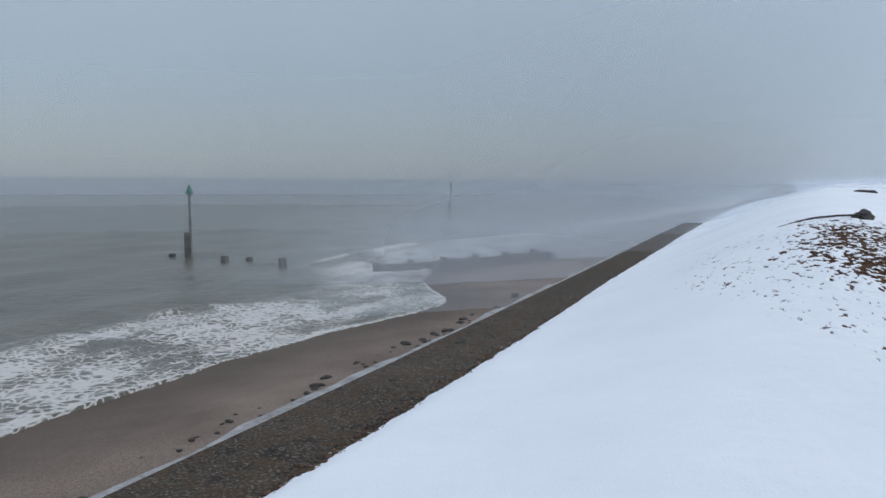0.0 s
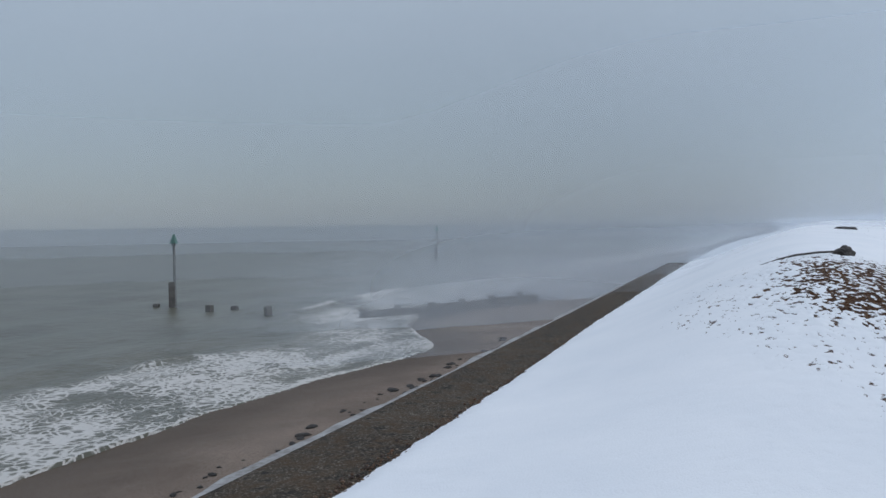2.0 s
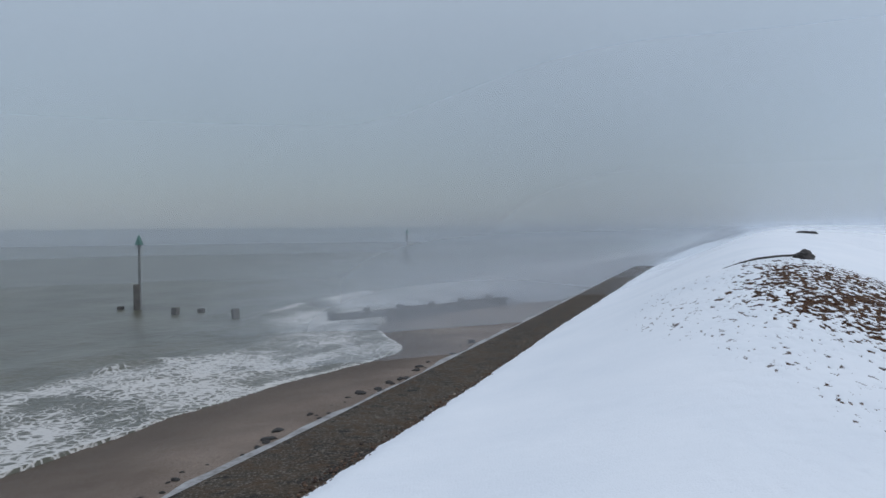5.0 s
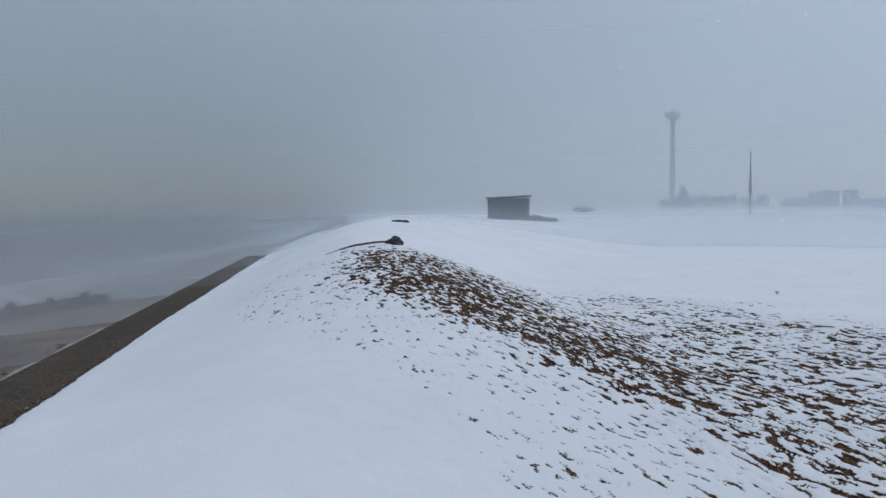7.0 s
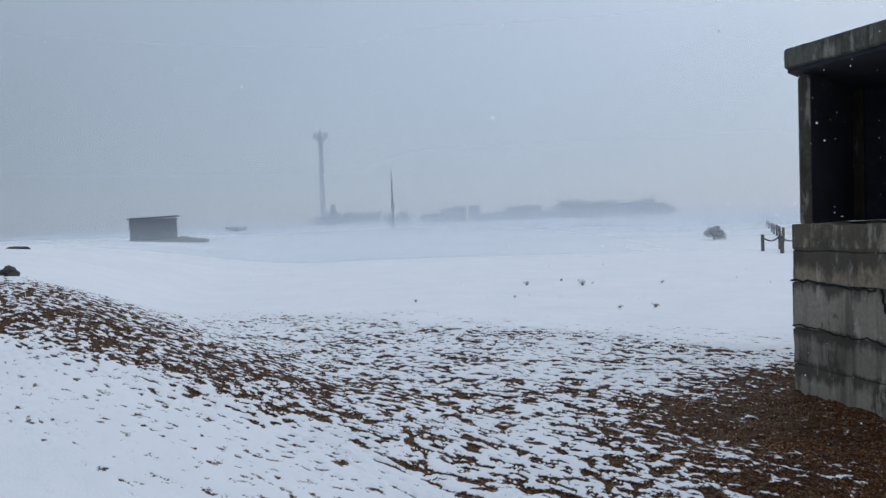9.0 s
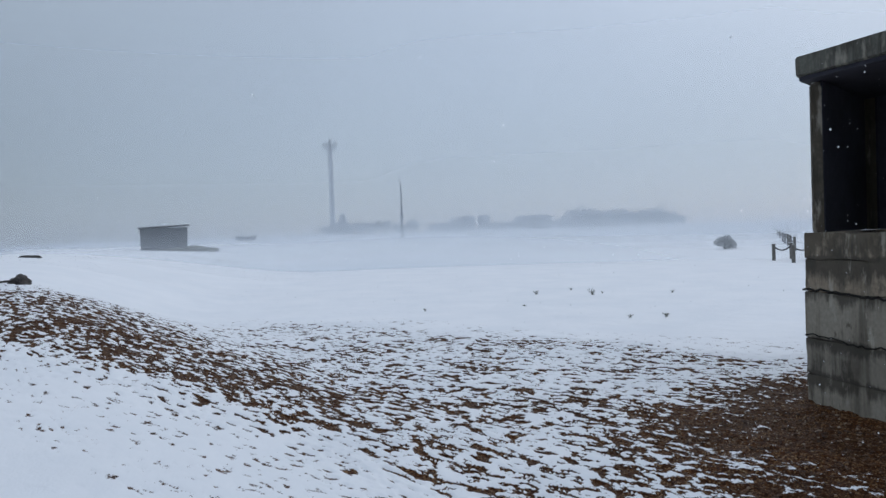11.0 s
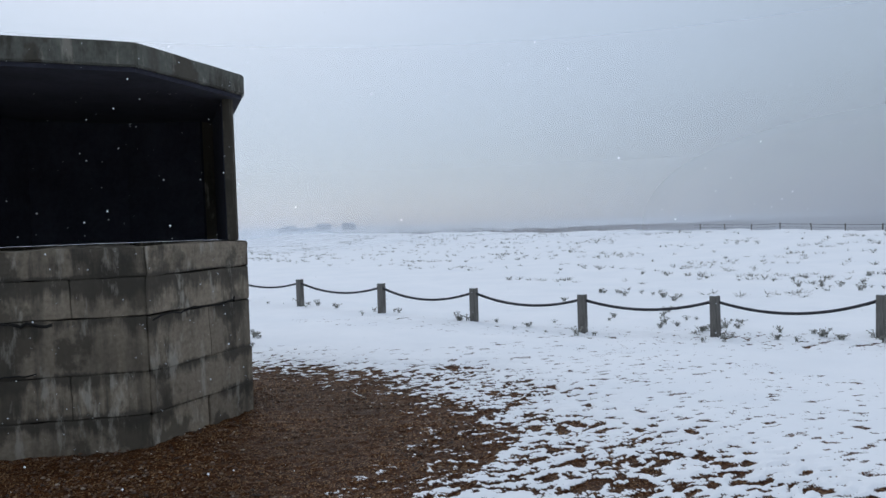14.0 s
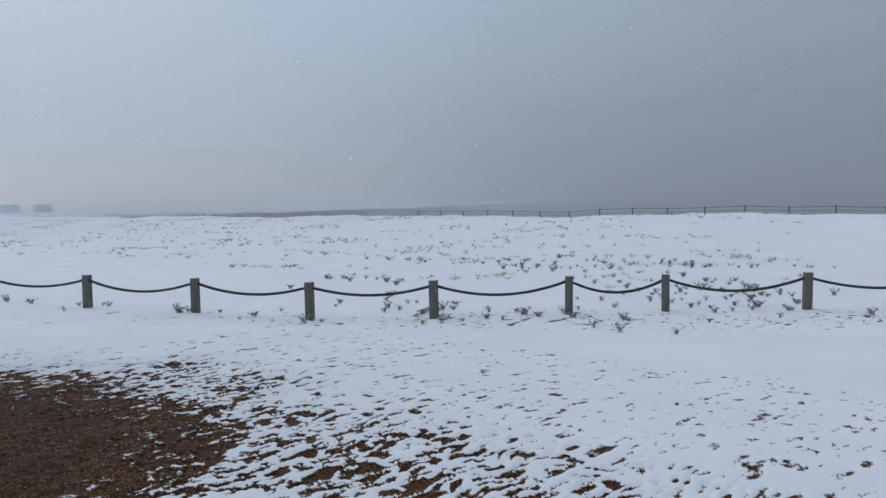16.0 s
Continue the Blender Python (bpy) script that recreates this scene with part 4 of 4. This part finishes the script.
# ---------- second rope fence beyond the shelter ----------
NEAR = [(34.5, 4.67), (35.9, 4.15), (32.5, 3.68), (37.5, 3.4)]
AWAY = [(94.7, 12.4), (80, 10.25), (66.7, 8.34), (60, 7.35), (55.3, 6.6), (49, 5.7), (44.5, 4.98)]
ACROSS = [(128, 17.2), (129, 15.4), (130, 13.6), (131, 11.8), (132, 10.0), (133, 8.0)]
for row, hh in ((NEAR, 0.72), (AWAY, 0.8), (ACROSS, 1.0)):
    tops = []
    for x, y in row:
        g = ground_z(x, y)
        c = copy_thing(first_post, pose(x, y, g + hh - 0.54, 0, 0, 30))
        tops.append(Vector((x, y, g + hh - 0.1)))
    for a, b in zip(tops, tops[1:]):
        pts = [tuple(a.lerp(b, t) - Vector((0, 0, 0.8 * t * (1 - t)))) for t in np.linspace(0, 1, 9)]
        tagged(link_mesh("rope", rod(pts, 0.03), M_ROPE, True), "dark rope sagging between distant posts", "rope", "ropes of the far fence")

# ---------- wire fence along the far bank ----------
def crest_y(x):
    return -33.2 - 0.065 * max(0.0, x - 10)


stake = tagged(link_mesh("fence_stake", box(0.045, 0.045, 0.56, 0, 0, -0.2, 0.008), M_WOOD), "thin fence stake along the snowy bank", "stake", "stakes of the bank fence")
x, heads, n = -4.0, [], 0
while x < 75:
    m = pose(x, crest_y(x), ground_z(x, crest_y(x)), rng.uniform(-3, 3), rng.uniform(-3, 3), 0)
    if n == 0:
        stake.matrix_world = m
    else:
        copy_thing(stake, m)
    heads.append((x, crest_y(x), m.translation.z + 0.3))
    x, n = x + 1.75, n + 1
for dz, r in ((0.0, 0.009), (-0.15, 0.006)):
    tagged(link_mesh("fence_wire", rod([(a, b, c + dz) for a, b, c in heads], r, 5), M_ROPE), "dark wire along the bank fence", "wire", "wires of the bank fence")

# ---------- dead plants standing in the snow ----------
def plant_mesh(seed, h, stems):
    r = random.Random(seed)
    bm = bmesh.new()
    for _ in range(stems):
        a, sp = r.uniform(0, 6.283), r.uniform(0.2, 1.0) * h
        pts = [Vector((0.05 * math.cos(a), 0.05 * math.sin(a), -0.03))]
        for k in range(1, 4):
            t = k / 3
            pts.append(Vector((sp * t * math.cos(a + 0.5 * t), sp * t * math.sin(a + 0.5 * t), h * r.uniform(0.6, 1.0) * t - 0.3 * h * t * t)))
        prev = None
        for k, p in enumerate(pts):
            w = 0.007 * (1 - 0.2 * k)
            ring = [bm.verts.new(p + Vector((w * math.cos(q), w * math.sin(q), 0))) for q in (0, 2.09, 4.19)]
            if prev:
                for j in range(3):
                    bm.faces.new((prev[j], prev[(j + 1) % 3], ring[(j + 1) % 3], ring[j]))
            prev = ring
        for k in range(5):
            p = pts[r.randint(1, 3)] + Vector((r.uniform(-0.02, 0.02), r.uniform(-0.02, 0.02), r.uniform(-0.01, 0.02)))
            rot = Euler((r.uniform(-1, 1), r.uniform(-1, 1), r.uniform(0, 6.28))).to_matrix()
            l = r.uniform(0.025, 0.06)
            bm.faces.new([bm.verts.new(p + rot @ Vector(v)) for v in ((0, 0, 0), (l * 0.35, l * 0.5, 0.006), (0, l, 0), (-l * 0.35, l * 0.5, 0.006))])
    me = bpy.data.meshes.new("dead_plant")
    bm.to_mesh(me)
    bm.free()
    me.materials.append(M_STEM)
    return me


PLANTS = [plant_mesh(50 + k, h, n) for k, (h, n) in enumerate(((0.14, 7), (0.2, 9), (0.24, 12), (0.11, 6), (0.17, 14)))]
spots = []
for px, py in POSTS[1:9]:
    for _ in range(5):
        spots.append((px + rng.gauss(0, 0.5), py + rng.gauss(0.0, 0.35)))
for cx, cy, n, sx, sy in ((6.9, -9.2, 18, 1.6, 0.5), (8.6, -9.0, 12, 1.2, 0.4), (4.6, -11.6, 10, 1.0, 0.4), (4.9, -13.4, 46, 1.1, 0.9), (12.1, -11.8, 14, 0.6, 0.25), (11.2, -3.4, 5, 0.5, 0.2),
                          (10.0, -16.0, 22, 1.6, 0.5), (7.5, -18.0, 20, 2.0, 0.5), (14.5, -16.5, 10, 2.0, 0.4), (18.0, 6.4, 2, 0.2, 0.2), (13.3, 4.3, 2, 0.2, 0.2), (27.2, 30.1, 6, 0.7, 0.5), (15, 8, 5, 3, 2)):
    spots += [(rng.gauss(cx, sx), rng.gauss(cy, sy)) for _ in range(n)]
for k, (x, y) in enumerate(spots):
    ob = new("dead_plant", PLANTS[k % 5])
    q = rng.uniform(0.35, 0.8)
    ob.matrix_world = pose(x, y, ground_z(x, y) + 0.02, 0, 0, rng.random() * 360) @ Matrix.Diagonal((q, q, q * rng.uniform(0.7, 1.2), 1))
    tagged(ob, "withered grey plant poking through the snow", "plant", "dead plants in the snow")


def scatter(name, label, category, places, make):
    """Many uncountable small things as one mesh."""
    verts, faces = [], []
    for x, y, z in zip(*places, height(*places).tolist()):
        v, f = make(x, y, z)
        n = len(verts)
        verts += v
        faces += [tuple(i + n for i in q) for q in f]
    me = bpy.data.meshes.new(name)
    me.from_pydata(verts, [], faces)
    return tagged(new(name, me), label, category, kind="stuff")


def far_tuft(x, y, z):
    v, f = [], []
    for _ in range(9):
        a, h, s = rng.uniform(0, 6.283), rng.uniform(0.02, 0.12), rng.uniform(0.05, 0.26)
        dx, dy, w = s * math.cos(a), s * math.sin(a), rng.uniform(0.006, 0.02)
        n = len(v)
        v += [(x + dx * 0.2 - w * math.sin(a), y + dy * 0.2 + w * math.cos(a), z), (x + dx * 0.2 + w * math.sin(a), y + dy * 0.2 - w * math.cos(a), z), (x + dx, y + dy, z + h)]
        f.append((n, n + 1, n + 2))
    return v, f


places = []
spread = np.random.RandomState(4)
fx, fy = spread.uniform(2, 75, 9000), spread.uniform(-32.8, -12.5, 9000)
keep = (spread.rand(9000) < 0.03 + 3.6 * np.clip(fractal(fx * 0.3, fy * 0.9, 3, 91) - 0.56, 0, 1)) & (fx > 3 - 0.2 * (fy + 12))
places = (fx[keep], fy[keep])
scatter("bank_scrub", "scattered grey scrub poking through snow on the bank", "scrub", places, far_tuft).data.materials.append(M_STEM)

# ---------- loose pebbles round the shelter ----------
def pebble(x, y, z):
    r = rng.choice((0.004, 0.005, 0.007, 0.008, 0.01, 0.014))
    z, a = z + r * 0.3, rng.uniform(0, 6.28)
    c, s = r * math.cos(a), r * math.sin(a)
    v = [(x + c * 1.4, y + s * 1.4, z), (x - s, y + c, z), (x - c * 1.4, y - s * 1.4, z), (x + s, y - c, z), (x, y, z + r * 0.7), (x, y, z - r * 0.7)]
    return v, [(0, 1, 4), (1, 2, 4), (2, 3, 4), (3, 0, 4), (1, 0, 5), (2, 1, 5), (3, 2, 5), (0, 3, 5)]


px, py = spread.uniform(2.5, 10, 60000), spread.uniform(-5, 8, 60000)
keep = (bare(px, py) > 0.6 + 0.35 * spread.rand(60000)) & ~((np.abs(px - 8.3) < 1.3) & (np.abs(py + 0.82) < 1.3))
scatter("shingle", "small brown and grey loose pebbles", "shingle", (px[keep][:16000], py[keep][:16000]), pebble).data.materials.append(M_PEBBLE)

# ---------- grit along the wall's inner edge ----------
def clod(x, y, z):
    r = rng.choice((0.004, 0.006, 0.008, 0.01, 0.014))
    v, f = pebble(x, y, WALL_TOP + 0.02)
    return [(x + (a - x) * r / 0.009, y + (b - y) * r / 0.009, WALL_TOP + 0.014 + (c - WALL_TOP - 0.02) * r / 0.009) for a, b, c in v], f


gs, gu = 2 + 34 * spread.rand(5200) ** 1.6, WALL_IN + 0.02 - np.abs(spread.normal(0, 0.09, 5200))
scatter("wall_grit", "brown grit and pebbles along the wall's edge", "grit", xy(gs, gu), clod).data.materials.append(M_PEBBLE)

# ---------- wind-borne snow ----------
def veil(radius, z0, top, material, a0=0.0, a1=360.0):
    """An upright sheet on a circle round the walker, from one bearing to another, thinning out at its ends."""
    az = np.radians(np.linspace(a0, a1, 97))
    zz = np.linspace(z0, top, 8)
    AZ, ZZ = np.meshgrid(az, zz)
    f = np.linspace(0, 1, 97)
    ends = np.ones(97) if a1 - a0 > 359 else step(0, 0.3, f) * (1 - step(0.7, 1, f))
    if a1 - a0 > 359:
        bearing = np.degrees(az)
        ends = ends * (1 - 0.28 * step(70, 95, bearing) * (1 - step(170, 200, bearing)) + 0.12 * step(2, 8, bearing) * (1 - step(32, 38, bearing)))
    ob = grid_object("blowing_snow", 0.8 + radius * np.cos(AZ), radius * np.sin(AZ), ZZ, material, {"thick": np.broadcast_to(ends, AZ.shape)})
    return tagged(ob, "thin grey veil of wind-blown snow in the air", "blowing snow", kind="stuff")


for r, fade, low in ((58, 15, 0.18), (112, 44, 0.36), (185, 110, 0.5)):
    veil(r, -3, fade - 0.5, veil_material("snow_veil_%d" % r, low, 0.0, -1.0, fade, patch=0.04))
DRIFT = (0.84, 0.89, 0.94)
veil(21, -3, 2.0, veil_material("low_drift_shore", 0.26, 0.0, -2.2, 3.9, DRIFT, 0.12), 46, 114)
veil(28, -3, 2.1, veil_material("low_drift_beach", 0.42, 0.0, -2.2, 4.0, DRIFT, 0.1), 40, 112)
veil(36, -3, 3.3, veil_material("low_drift_ridge", 0.9, 0.0, -1.4, 4.4, DRIFT, 0.07), 0, 108)
for r, low in ((80, 0.24), (122, 0.3)):
    veil(r, -3, 4.5, veil_material("low_drift_field_%d" % r, low, 0.0, 0.4, 3.8, (0.93, 0.96, 1.0), 0.05), -50, 70)
veil(45, -3, 11.5, veil_material("low_drift_bank", 0.82, 0.0, 1.2, 10.0, (0.74, 0.785, 0.85), 0.04), -150, -32)

# ---------- falling flakes ----------
def flake(x, y, z):
    r = rng.choice((0.0012, 0.0015, 0.002, 0.0026, 0.004))
    z = rng.uniform(0.3, 3.6)
    v = [(x + r, y, z), (x - r, y, z), (x, y + r, z), (x, y - r, z), (x, y, z + r), (x, y, z - r)]
    return v, [(0, 2, 4), (2, 1, 4), (1, 3, 4), (3, 0, 4), (2, 0, 5), (1, 2, 5), (3, 1, 5), (0, 3, 5)]


fx, fy = spread.uniform(2.6, 6.4, 2600), spread.uniform(-4.5, 4.5, 2600)
scatter("falling_snow", "sparse white snowflakes falling in the air", "snowflakes", (fx, fy), flake).data.materials.append(M_SNOW)
